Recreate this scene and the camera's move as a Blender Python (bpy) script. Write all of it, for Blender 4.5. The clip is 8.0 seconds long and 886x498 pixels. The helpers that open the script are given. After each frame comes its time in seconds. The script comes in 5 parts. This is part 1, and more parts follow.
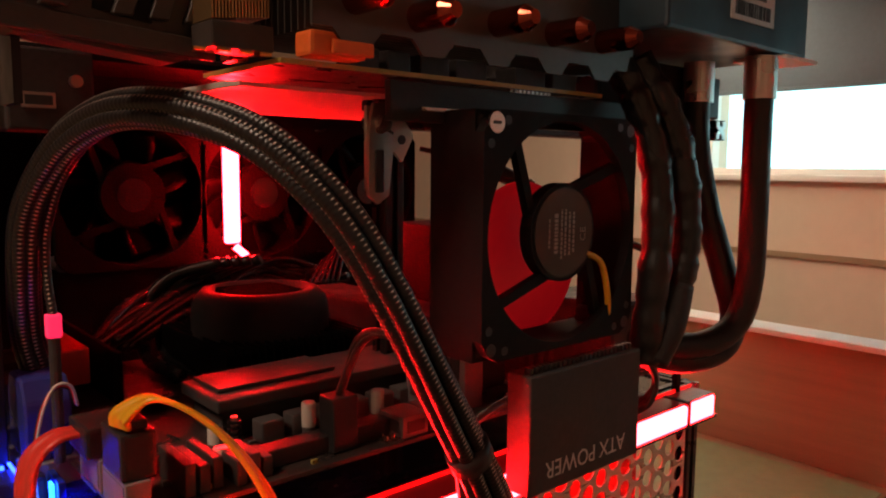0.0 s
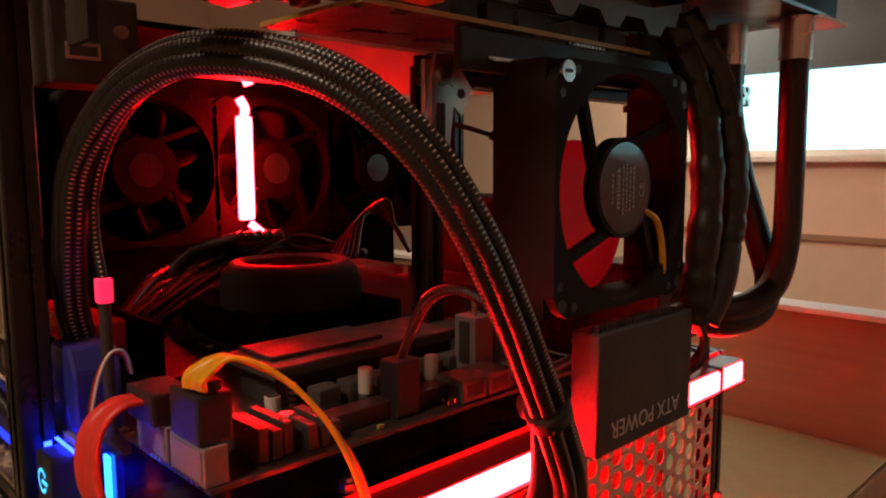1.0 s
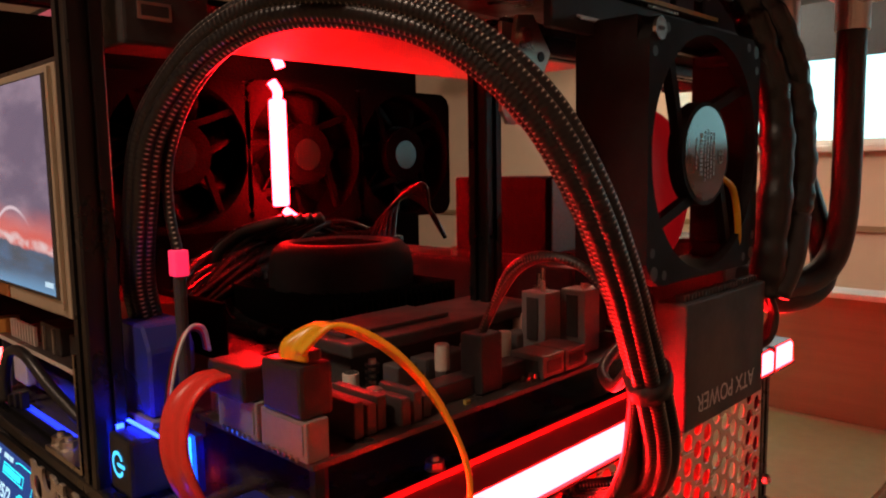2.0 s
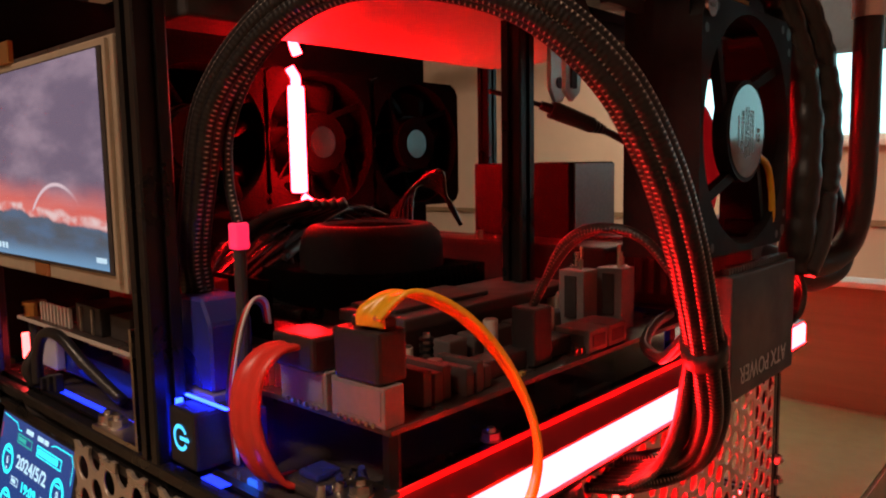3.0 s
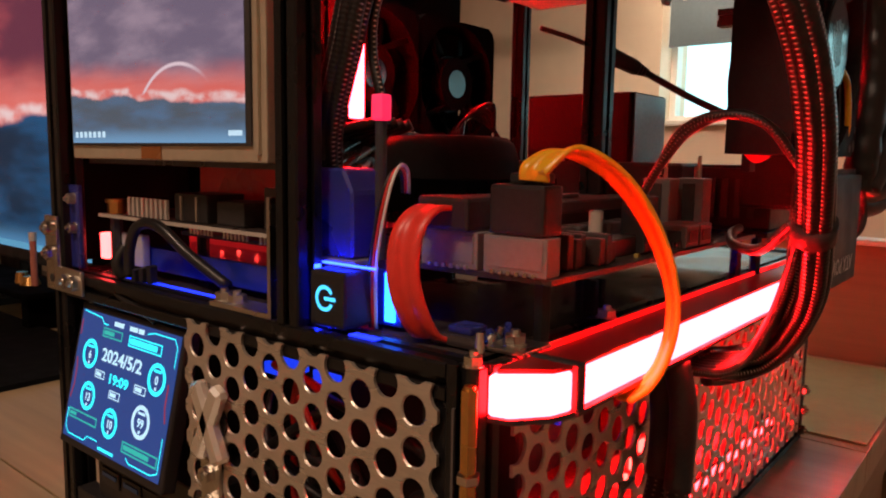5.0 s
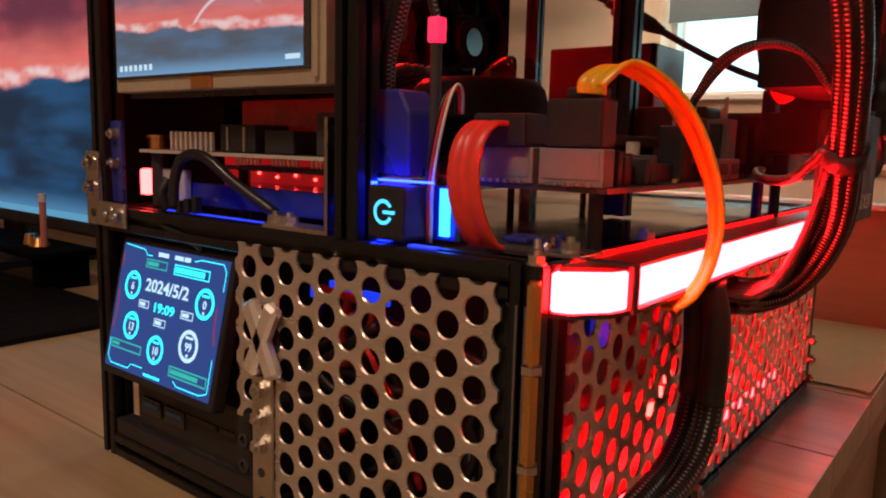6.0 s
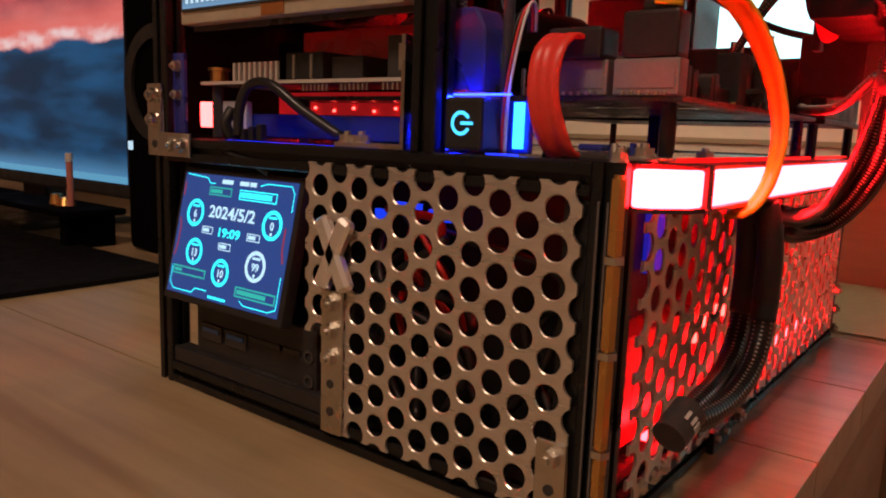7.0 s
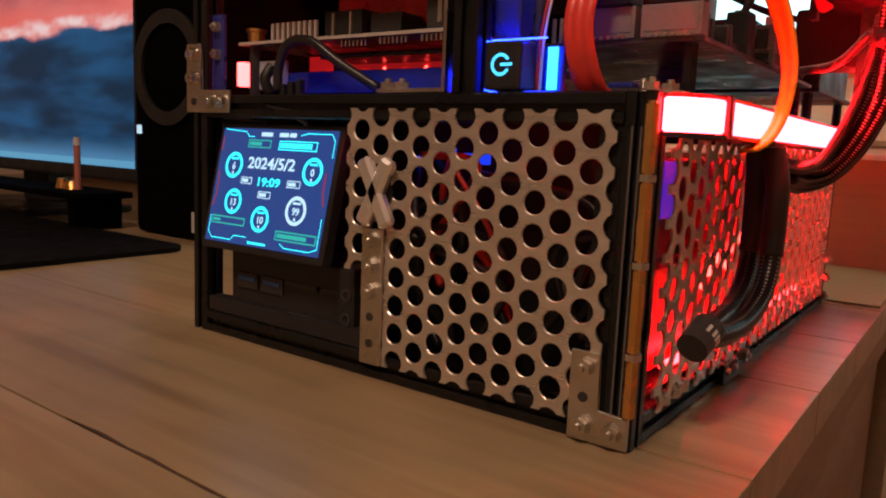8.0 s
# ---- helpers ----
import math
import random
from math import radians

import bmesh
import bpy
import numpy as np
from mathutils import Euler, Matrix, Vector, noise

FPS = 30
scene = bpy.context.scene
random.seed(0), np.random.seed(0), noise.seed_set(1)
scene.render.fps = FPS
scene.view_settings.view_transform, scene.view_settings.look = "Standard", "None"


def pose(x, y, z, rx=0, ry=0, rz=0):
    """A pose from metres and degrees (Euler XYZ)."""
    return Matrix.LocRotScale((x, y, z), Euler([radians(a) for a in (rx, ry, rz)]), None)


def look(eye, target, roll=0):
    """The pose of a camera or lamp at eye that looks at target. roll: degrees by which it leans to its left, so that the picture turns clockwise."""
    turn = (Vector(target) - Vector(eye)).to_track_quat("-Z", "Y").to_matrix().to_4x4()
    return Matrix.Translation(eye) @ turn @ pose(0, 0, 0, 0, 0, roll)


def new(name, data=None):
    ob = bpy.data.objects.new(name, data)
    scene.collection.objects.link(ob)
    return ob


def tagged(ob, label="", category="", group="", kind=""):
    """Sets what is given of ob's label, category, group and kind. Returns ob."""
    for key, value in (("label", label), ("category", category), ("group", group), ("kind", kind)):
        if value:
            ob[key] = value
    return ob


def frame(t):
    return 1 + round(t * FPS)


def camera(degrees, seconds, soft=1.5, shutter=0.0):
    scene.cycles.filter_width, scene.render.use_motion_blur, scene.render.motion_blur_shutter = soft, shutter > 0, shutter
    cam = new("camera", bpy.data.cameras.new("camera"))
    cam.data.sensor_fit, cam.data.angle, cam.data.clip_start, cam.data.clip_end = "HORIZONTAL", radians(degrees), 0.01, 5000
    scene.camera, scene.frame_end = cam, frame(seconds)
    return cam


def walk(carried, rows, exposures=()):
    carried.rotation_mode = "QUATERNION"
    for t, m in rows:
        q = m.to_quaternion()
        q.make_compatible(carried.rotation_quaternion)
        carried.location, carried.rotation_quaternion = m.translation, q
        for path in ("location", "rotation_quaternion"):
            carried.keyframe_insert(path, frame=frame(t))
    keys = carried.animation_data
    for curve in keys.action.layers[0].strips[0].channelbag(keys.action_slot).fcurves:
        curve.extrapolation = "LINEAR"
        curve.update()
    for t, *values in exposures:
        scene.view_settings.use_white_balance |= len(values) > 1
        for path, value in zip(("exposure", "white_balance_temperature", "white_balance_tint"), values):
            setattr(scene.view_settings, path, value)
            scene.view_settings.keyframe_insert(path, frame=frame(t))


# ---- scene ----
# World axes: x runs back along the case's long side, y along its front, z up; lengths below are in millimetres (MM).
cam = camera(62.0, 8.0, soft=2.0)
METRES, EYE, TILT, LEAN, TURN = 0.264, 0.2257, 0.0, 0.0, -41.4
ROWS = [
    (0.0, 0.0, 0.0, 0.0, 0.05, -6.38, -0.47),
    (0.5, -0.0615, 0.019, -0.0312, -1.66, -6.64, -0.18),
    (1.0, -0.1224, 0.0245, -0.0507, -2.86, -6.69, 0.22),
    (1.5, -0.1819, 0.0456, -0.0766, -3.42, -6.54, 0.64),
    (3.0, -0.3339, 0.0572, -0.1242, -6.4, -6.25, 0.96),
    (3.5, -0.3694, 0.0462, -0.15, -7.14, -6.49, 0.64),
    (4.0, -0.4131, 0.0388, -0.1803, -7.92, -6.53, 0.23),
    (4.5, -0.4761, 0.0422, -0.2127, -8.64, -6.71, -0.43),
    (6.0, -0.6114, 0.0055, -0.3222, -10.34, -8.08, -1.48),
    (6.5, -0.6492, -0.0107, -0.3645, -10.35, -8.65, -1.7),
    (7.0, -0.7082, -0.0296, -0.4105, -10.56, -8.98, -2.02),
    (7.5, -0.7641, -0.0636, -0.4554, -11.54, -8.61, -2.28),
    (8.0, -0.7971, -0.1023, -0.5053, -12.08, -7.94, -2.42),
]
walk(cam, [(t, pose(-0.037, -0.1993, EYE, TILT, LEAN, TURN) @ pose(METRES * x, METRES * y, METRES * z, 90 + pitch, roll, yaw)) for t, x, y, z, yaw, pitch, roll in ROWS])

MM = 0.001

# ---- light ----
world = bpy.data.worlds.new("evening")
world.use_nodes = True
scene.world = world
wn = world.node_tree.nodes
sky = wn.new("ShaderNodeTexSky")
sky.sky_type = "NISHITA"
sky.sun_disc = False
sky.sun_elevation, sky.sun_rotation = radians(4), radians(200)
world.node_tree.links.new(sky.outputs[0], wn["Background"].inputs[0])
wn["Background"].inputs[1].default_value = 0.05

lamp = bpy.data.lights.new("ceiling_lamp_light", "AREA")
lamp.shape, lamp.size, lamp.energy, lamp.color = "DISK", 0.35, 10.5, (1.0, 0.68, 0.49)
lamp_ob = new("ceiling_lamp_light", lamp)
lamp_ob.matrix_world = look((-0.75, -0.05, 1.15), (-0.75, -0.05, 0))

spots = bpy.data.lights.new("spot_rail_light", "AREA")
spots.shape, spots.size, spots.size_y, spots.energy, spots.color = "RECTANGLE", 0.05, 0.80, 1.8, (1.0, 0.78, 0.56)
spots_ob = new("spot_rail_light", spots)
spots_ob.matrix_world = look((0.70, 0.28, 0.425), (0.78, 0.28, 0.0))


# ---- materials ----
def material(name, base=(0.5, 0.5, 0.5), rough=0.5, metal=0.0, emit=None, strength=0.0, grain=0.0, grain_scale=300.0,
             bump=0.0, alpha=1.0, transmission=0.0, coat=0.0, stretch=(1, 1, 1), spread=0.0):
    """A surface with fine grain, larger smudges and, where asked, a difference from piece to piece."""
    m = bpy.data.materials.new(name)
    m.use_nodes = True
    n, k = m.node_tree.nodes, m.node_tree.links
    b = n["Principled BSDF"]
    b.inputs["Base Color"].default_value = (*base, 1)
    b.inputs["Roughness"].default_value = rough
    b.inputs["Metallic"].default_value = metal
    b.inputs["Alpha"].default_value = alpha
    b.inputs["Transmission Weight"].default_value = transmission
    b.inputs["Coat Weight"].default_value = coat
    if emit:
        b.inputs["Emission Color"].default_value = (*emit, 1)
        b.inputs["Emission Strength"].default_value = strength
    if grain:
        co = n.new("ShaderNodeTexCoord")
        mp = n.new("ShaderNodeMapping")
        mp.inputs["Scale"].default_value = stretch
        k.new(co.outputs["Object"], mp.inputs["Vector"])
        fine, wide = n.new("ShaderNodeTexNoise"), n.new("ShaderNodeTexNoise")
        fine.inputs["Scale"].default_value, wide.inputs["Scale"].default_value = grain_scale, grain_scale / 12
        fine.inputs["Detail"].default_value, wide.inputs["Detail"].default_value = 5, 3
        for t in (fine, wide):
            k.new(mp.outputs["Vector"], t.inputs["Vector"])
        add = n.new("ShaderNodeMath")
        add.operation = "ADD"
        k.new(fine.outputs["Fac"], add.inputs[0])
        k.new(wide.outputs["Fac"], add.inputs[1])
        rng = n.new("ShaderNodeMapRange")
        rng.inputs["From Min"].default_value, rng.inputs["From Max"].default_value = 0.6, 1.4
        rng.inputs["To Min"].default_value, rng.inputs["To Max"].default_value = 1 - grain, 1 + grain
        k.new(add.outputs[0], rng.inputs["Value"])
        hsv = n.new("ShaderNodeHueSaturation")
        hsv.inputs["Color"].default_value = (*base, 1)
        k.new(rng.outputs["Result"], hsv.inputs["Value"])
        k.new(hsv.outputs["Color"], b.inputs["Base Color"])
        rr = n.new("ShaderNodeMapRange")
        rr.inputs["From Min"].default_value, rr.inputs["From Max"].default_value = 0.35, 0.65
        rr.inputs["To Min"].default_value, rr.inputs["To Max"].default_value = max(0.03, rough - 0.12), min(1, rough + 0.12)
        k.new(wide.outputs["Fac"], rr.inputs["Value"])
        k.new(rr.outputs["Result"], b.inputs["Roughness"])
        if bump:
            bp = n.new("ShaderNodeBump")
            bp.inputs["Strength"].default_value, bp.inputs["Distance"].default_value = bump, 0.0004
            k.new(fine.outputs["Fac"], bp.inputs["Height"])
            k.new(bp.outputs["Normal"], b.inputs["Normal"])
    return m


def low_gloss(m, level):
    m.node_tree.nodes["Principled BSDF"].inputs["Specular IOR Level"].default_value = level
    return m


def braid_material(name, base, bright, turns=6.0, pitch=420.0, sharp=12.0):
    """Woven nylon sleeve: bump of crossing diagonal threads, pale glints painted on their peaks, in the tube's own u
    (round) and v (along, in metres).
    """
    m = bpy.data.materials.new(name)
    m.use_nodes = True
    n, k = m.node_tree.nodes, m.node_tree.links
    b = n["Principled BSDF"]
    uv = n.new("ShaderNodeTexCoord")
    sep = n.new("ShaderNodeSeparateXYZ")
    k.new(uv.outputs["UV"], sep.inputs[0])

    def calc(op, a, c):
        q = n.new("ShaderNodeMath")
        q.operation = op
        for i, v in enumerate((a, c)):
            if isinstance(v, (int, float)):
                q.inputs[i].default_value = v
            elif v is not None:
                k.new(v, q.inputs[i])
        return q.outputs[0]

    a = calc("MULTIPLY", sep.outputs["X"], turns * 2 * math.pi)
    v = calc("MULTIPLY", sep.outputs["Y"], pitch * 2 * math.pi)
    s1 = calc("SINE", calc("ADD", v, a), None)
    s2 = calc("SINE", calc("SUBTRACT", v, a), None)
    h = calc("MULTIPLY", s1, s2)
    # Pale glints on the thread peaks, mixed into the base colour.
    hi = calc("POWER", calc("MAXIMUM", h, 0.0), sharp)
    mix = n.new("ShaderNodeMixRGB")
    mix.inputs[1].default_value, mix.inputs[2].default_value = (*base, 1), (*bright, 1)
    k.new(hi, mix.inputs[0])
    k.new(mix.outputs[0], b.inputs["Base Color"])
    bp = n.new("ShaderNodeBump")
    bp.inputs["Strength"].default_value, bp.inputs["Distance"].default_value = 0.3, 0.0003
    k.new(h, bp.inputs["Height"])
    k.new(bp.outputs["Normal"], b.inputs["Normal"])
    b.inputs["Roughness"].default_value = 0.34
    return m


def wood_material():
    m = bpy.data.materials.new("oak_laminate")
    m.use_nodes = True
    n, k = m.node_tree.nodes, m.node_tree.links
    b = n["Principled BSDF"]
    co, info = n.new("ShaderNodeTexCoord"), n.new("ShaderNodeObjectInfo")
    mp = n.new("ShaderNodeMapping")
    mp.inputs["Scale"].default_value = (30, 2.2, 30)
    off = n.new("ShaderNodeVectorMath")
    off.operation = "ADD"
    k.new(co.outputs["Object"], off.inputs[0])
    k.new(info.outputs["Random"], off.inputs[1])
    k.new(off.outputs[0], mp.inputs["Vector"])
    t = n.new("ShaderNodeTexNoise")
    t.inputs["Scale"].default_value, t.inputs["Detail"].default_value, t.inputs["Distortion"].default_value = 1.6, 8, 0.6
    k.new(mp.outputs["Vector"], t.inputs["Vector"])
    fine = n.new("ShaderNodeTexNoise")
    fine.inputs["Scale"].default_value, fine.inputs["Detail"].default_value = 9.0, 6
    k.new(mp.outputs["Vector"], fine.inputs["Vector"])
    ramp = n.new("ShaderNodeValToRGB")
    e = ramp.color_ramp.elements
    e[0].position, e[0].color = 0.30, (0.32, 0.218, 0.112, 1)
    e[1].position, e[1].color = 0.66, (0.475, 0.35, 0.20, 1)
    mid = ramp.color_ramp.elements.new(0.47)
    mid.color = (0.42, 0.30, 0.166, 1)
    k.new(t.outputs["Fac"], ramp.inputs[0])
    broad = n.new("ShaderNodeTexNoise")
    broad.inputs["Scale"].default_value, broad.inputs["Detail"].default_value = 9.0, 3
    k.new(off.outputs[0], broad.inputs["Vector"])
    patch = n.new("ShaderNodeMapRange")
    patch.inputs["From Min"].default_value, patch.inputs["From Max"].default_value = 0.35, 0.65
    patch.inputs["To Min"].default_value, patch.inputs["To Max"].default_value = 0.84, 1.14
    k.new(broad.outputs["Fac"], patch.inputs["Value"])
    lines = n.new("ShaderNodeTexWave")
    lines.bands_direction = "X"
    lines.inputs["Scale"].default_value, lines.inputs["Distortion"].default_value = 0.55, 9.0
    lines.inputs["Detail"].default_value, lines.inputs["Detail Scale"].default_value = 4.0, 0.8
    k.new(mp.outputs["Vector"], lines.inputs["Vector"])
    line_dark = n.new("ShaderNodeMapRange")
    line_dark.inputs["From Min"].default_value, line_dark.inputs["From Max"].default_value = 0.0, 0.35
    line_dark.inputs["To Min"].default_value, line_dark.inputs["To Max"].default_value = 0.90, 1.0
    k.new(lines.outputs["Fac"], line_dark.inputs["Value"])
    both = n.new("ShaderNodeMath")
    both.operation = "MULTIPLY"
    k.new(patch.outputs["Result"], both.inputs[0])
    k.new(line_dark.outputs["Result"], both.inputs[1])
    tone = n.new("ShaderNodeHueSaturation")
    k.new(ramp.outputs[0], tone.inputs["Color"])
    k.new(both.outputs[0], tone.inputs["Value"])
    mul = n.new("ShaderNodeMixRGB")
    mul.blend_type = "MULTIPLY"
    mul.inputs[0].default_value = 0.25
    k.new(tone.outputs["Color"], mul.inputs[1])
    k.new(fine.outputs["Fac"], mul.inputs[2])
    k.new(mul.outputs[0], b.inputs["Base Color"])
    rr = n.new("ShaderNodeMapRange")
    rr.inputs["To Min"].default_value, rr.inputs["To Max"].default_value = 0.24, 0.40
    k.new(fine.outputs["Fac"], rr.inputs["Value"])
    k.new(rr.outputs[0], b.inputs["Roughness"])
    bp = n.new("ShaderNodeBump")
    bp.inputs["Strength"].default_value, bp.inputs["Distance"].default_value = 0.25, 0.0005
    k.new(fine.outputs["Fac"], bp.inputs["Height"])
    k.new(bp.outputs["Normal"], b.inputs["Normal"])
    return m


def wallpaper_material(name, strength, horizon=0.28, fall=-0.08, grey=0.5, ring=True, lift=0.0, rosy=False):
    """A lit screen: mauve dusk sky, glowing cloud line, dark hills, thin arc of a planet. UV runs 0..1 over the screen."""
    m = bpy.data.materials.new(name)
    m.use_nodes = True
    n, k = m.node_tree.nodes, m.node_tree.links
    b = n["Principled BSDF"]
    co = n.new("ShaderNodeTexCoord")
    sep = n.new("ShaderNodeSeparateXYZ")
    k.new(co.outputs["UV"], sep.inputs[0])
    U, V = sep.outputs["X"], sep.outputs["Y"]

    def calc(op, a, c=None, d=None):
        q = n.new("ShaderNodeMath")
        q.operation = op
        for i, v in enumerate((a, c, d)):
            if isinstance(v, (int, float)):
                q.inputs[i].default_value = v
            elif v is not None:
                k.new(v, q.inputs[i])
        return q.outputs[0]

    def tex(scale, detail, sx=1.0, sy=1.0):
        mp = n.new("ShaderNodeMapping")
        mp.inputs["Scale"].default_value = (sx, sy, 1)
        k.new(co.outputs["UV"], mp.inputs["Vector"])
        t = n.new("ShaderNodeTexNoise")
        t.inputs["Scale"].default_value, t.inputs["Detail"].default_value = scale, detail
        k.new(mp.outputs["Vector"], t.inputs["Vector"])
        return t.outputs["Fac"]

    def mixc(f, a, c):
        q = n.new("ShaderNodeMixRGB")
        k.new(f, q.inputs[0])
        for i, v in ((1, a), (2, c)):
            if isinstance(v, tuple):
                q.inputs[i].default_value = (*v, 1)
            else:
                k.new(v, q.inputs[i])
        return q.outputs[0]

    def step(v, lo, hi):
        q = n.new("ShaderNodeMapRange")
        q.interpolation_type = "SMOOTHSTEP"
        q.inputs["From Min"].default_value, q.inputs["From Max"].default_value = lo, hi
        k.new(v, q.inputs["Value"])
        return q.outputs["Result"]

    line = calc("ADD", calc("MULTIPLY", U, fall), horizon)
    line = calc("ADD", line, calc("MULTIPLY", calc("SUBTRACT", tex(6, 4), 0.5), 0.10))
    d = calc("SUBTRACT", V, line)
    clouds = step(tex(3.0, 5, 1.0, 1.6), 0.4, 0.7)
    g = grey
    skyc = mixc(clouds, (0.20 * g * 2, 0.15 * g * 2, 0.23 * g * 2), (0.40 * g * 2, 0.29 * g * 2, 0.38 * g * 2))
    if rosy:
        skyc = mixc(clouds, (0.16, 0.035, 0.07), (0.62, 0.10, 0.12))
    red = mixc(tex(5, 3, 0.6, 3), (0.85, 0.10, 0.07), (0.95, 0.30, 0.28))
    col = mixc(step(d, 0.02, 0.20), red, skyc)
    hills = mixc(step(tex(4, 6, 1, 2.5), 0.35, 0.7), (0.004 + lift, 0.026 + lift, 0.062 + lift), (0.012 + lift, 0.090 + lift, 0.22 + lift))
    haze = mixc(step(V, 0.0, 0.10), (0.10 + lift, 0.30 + lift, 0.55 + lift), hills)
    col = mixc(step(d, -0.035, -0.01), haze, col)
    glow = calc("MULTIPLY", step(calc("MULTIPLY", calc("ABSOLUTE", d), -1.0), -0.035, -0.004), step(tex(9, 3), 0.35, 0.6))
    col = mixc(glow, col, (1.0, 0.72, 0.72))
    if ring:
        x, y = calc("MULTIPLY", calc("SUBTRACT", U, 0.67), 1.72), calc("SUBTRACT", V, -0.05)
        r = calc("SQRT", calc("ADD", calc("MULTIPLY", x, x), calc("MULTIPLY", y, y)))
        arc = step(calc("MULTIPLY", calc("ABSOLUTE", calc("SUBTRACT", r, 0.446)), -1.0), -0.016, -0.002)
        arc = calc("MULTIPLY", arc, step(calc("MULTIPLY", x, -1.0), -0.30, -0.05))
        col = mixc(calc("MULTIPLY", arc, step(d, 0.0, 0.02)), col, (0.95, 0.72, 0.80))
    b.inputs["Base Color"].default_value = (0.01, 0.01, 0.01, 1)
    b.inputs["Roughness"].default_value = 0.25
    b.inputs["Specular IOR Level"].default_value = 0.2
    k.new(col, b.inputs["Emission Color"])
    b.inputs["Emission Strength"].default_value = strength
    return m


BLACK = material("black_anodised", (0.011, 0.0105, 0.011), 0.34, 0.1, grain=0.25, grain_scale=500)
BLACK_PLASTIC = material("black_plastic", (0.027, 0.025, 0.026), 0.42, grain=0.2, grain_scale=700, bump=0.1)
low_gloss(BLACK_PLASTIC, 0.28)
BLACK_MATTE = low_gloss(material("matte_black", (0.014, 0.013, 0.0135), 0.7, grain=0.2, grain_scale=300), 0.12)
DARK_GREY = material("dark_grey_plastic", (0.050, 0.046, 0.046), 0.5, grain=0.2, grain_scale=500, bump=0.1)
low_gloss(DARK_GREY, 0.3), low_gloss(BLACK, 0.35)
HEATSINK = material("grey_heatsink", (0.17, 0.15, 0.15), 0.4, 0.5, grain=0.12, grain_scale=300)
STEEL = material("nickel_steel", (0.62, 0.58, 0.52), 0.32, 1.0, grain=0.1, grain_scale=400)
PERF = material("brushed_nickel_sheet", (0.66, 0.59, 0.51), 0.34, 0.7, grain=0.12, grain_scale=260, stretch=(1, 1, 6))
DULL_HUB = material("dull_chrome_hub", (0.008, 0.008, 0.009), 0.12, 0.0, grain=0.2, grain_scale=150)
BADGE = material("silver_badge", (0.90, 0.87, 0.83), 0.2, 0.75, grain=0.05, grain_scale=200)
CHROME = material("chrome", (0.82, 0.80, 0.78), 0.1, 1.0, grain=0.05, grain_scale=200)
BRASS = material("brass", (0.75, 0.42, 0.14), 0.28, 1.0, grain=0.1, grain_scale=400)
COPPER = material("copper", (0.40, 0.08, 0.05), 0.14, 1.0, grain=0.12, grain_scale=300)
ALU = material("anodised_aluminium", (0.68, 0.65, 0.62), 0.35, 0.9, grain=0.08, grain_scale=300)
GOLD_FIN = material("golden_fin", (0.62, 0.42, 0.20), 0.35, 0.9, grain=0.1, grain_scale=300)
SHROUD = material("brownish_shroud_plastic", (0.050, 0.042, 0.038), 0.45, grain=0.2, grain_scale=400, bump=0.1)
# Faint emission stands for bar light shining through the cover.
RED_COVER = material("red_cover_lit_through", (0.10, 0.008, 0.008), 0.3, emit=(1.0, 0.006, 0.010), strength=0.05)
FIN = material("aluminium_fin", (0.12, 0.11, 0.105), 0.4, 0.8, grain=0.1, grain_scale=300)
CREAM = material("cream_metal_bezel", (0.58, 0.50, 0.38), 0.4, 0.4, grain=0.1, grain_scale=300)
PCB = material("black_circuit_board", (0.040, 0.030, 0.028), 0.36, grain=0.4, grain_scale=900, bump=0.15)
PCB_EDGE = material("circuit_board_edge", (0.42, 0.30, 0.08), 0.5, grain=0.15, grain_scale=600)
SOCKET = material("grey_socket_plastic", (0.20, 0.19, 0.19), 0.5, grain=0.12, grain_scale=600)
WHITE_CAP = material("capacitor_sleeve", (0.72, 0.66, 0.58), 0.35, grain=0.08, grain_scale=500)
GOLD = material("gold_contact", (0.85, 0.6, 0.22), 0.25, 1.0)
ORANGE = material("orange_plastic", (0.85, 0.16, 0.03), 0.4, grain=0.08, grain_scale=500)
YELLOW = material("yellow_cable_jacket", (0.85, 0.42, 0.02), 0.38, grain=0.08, grain_scale=300, bump=0.05)
RED_CABLE = material("red_cable_jacket", (0.80, 0.05, 0.035), 0.38, grain=0.08, grain_scale=300, bump=0.05)
WHITE_WIRE = material("white_wire", (0.7, 0.7, 0.7), 0.45, grain=0.05, grain_scale=300)
RED_WIRE = material("red_wire", (0.6, 0.03, 0.02), 0.45, grain=0.05, grain_scale=300)
BLACK_WIRE = material("black_wire", (0.016, 0.015, 0.016), 0.4, grain=0.1, grain_scale=300)
RUBBER = material("black_rubber_hose", (0.008, 0.008, 0.009), 0.42, grain=0.25, grain_scale=900, bump=0.25)
GLOSS_SLEEVE = material("wrinkled_black_sleeve", (0.008, 0.0075, 0.008), 0.3, grain=0.3, grain_scale=220, bump=0.9)
# Weak emission added to brighten the cap; it is no known lamp.
RED_CAP = material("red_cap_with_glow", (0.82, 0.03, 0.03), 0.5, emit=(1.0, 0.006, 0.018), strength=0.13, grain=0.08, grain_scale=200)
# Far blades nearly black: shade put into the colour against the strip's light.
SHADE_BLADE = material("shaded_fan_blade", (0.0022, 0.0018, 0.0018), 0.4, grain=0.1, grain_scale=200)
STICKER = material("silver_sticker", (0.045, 0.044, 0.043), 0.16, 0.0, grain=0.1, grain_scale=250)
INK = material("pale_print", (0.62, 0.58, 0.55), 0.5)
STICKER_INK = material("dull_print", (0.26, 0.25, 0.24), 0.4)
DARK_INK = material("dark_print", (0.03, 0.03, 0.03), 0.5)
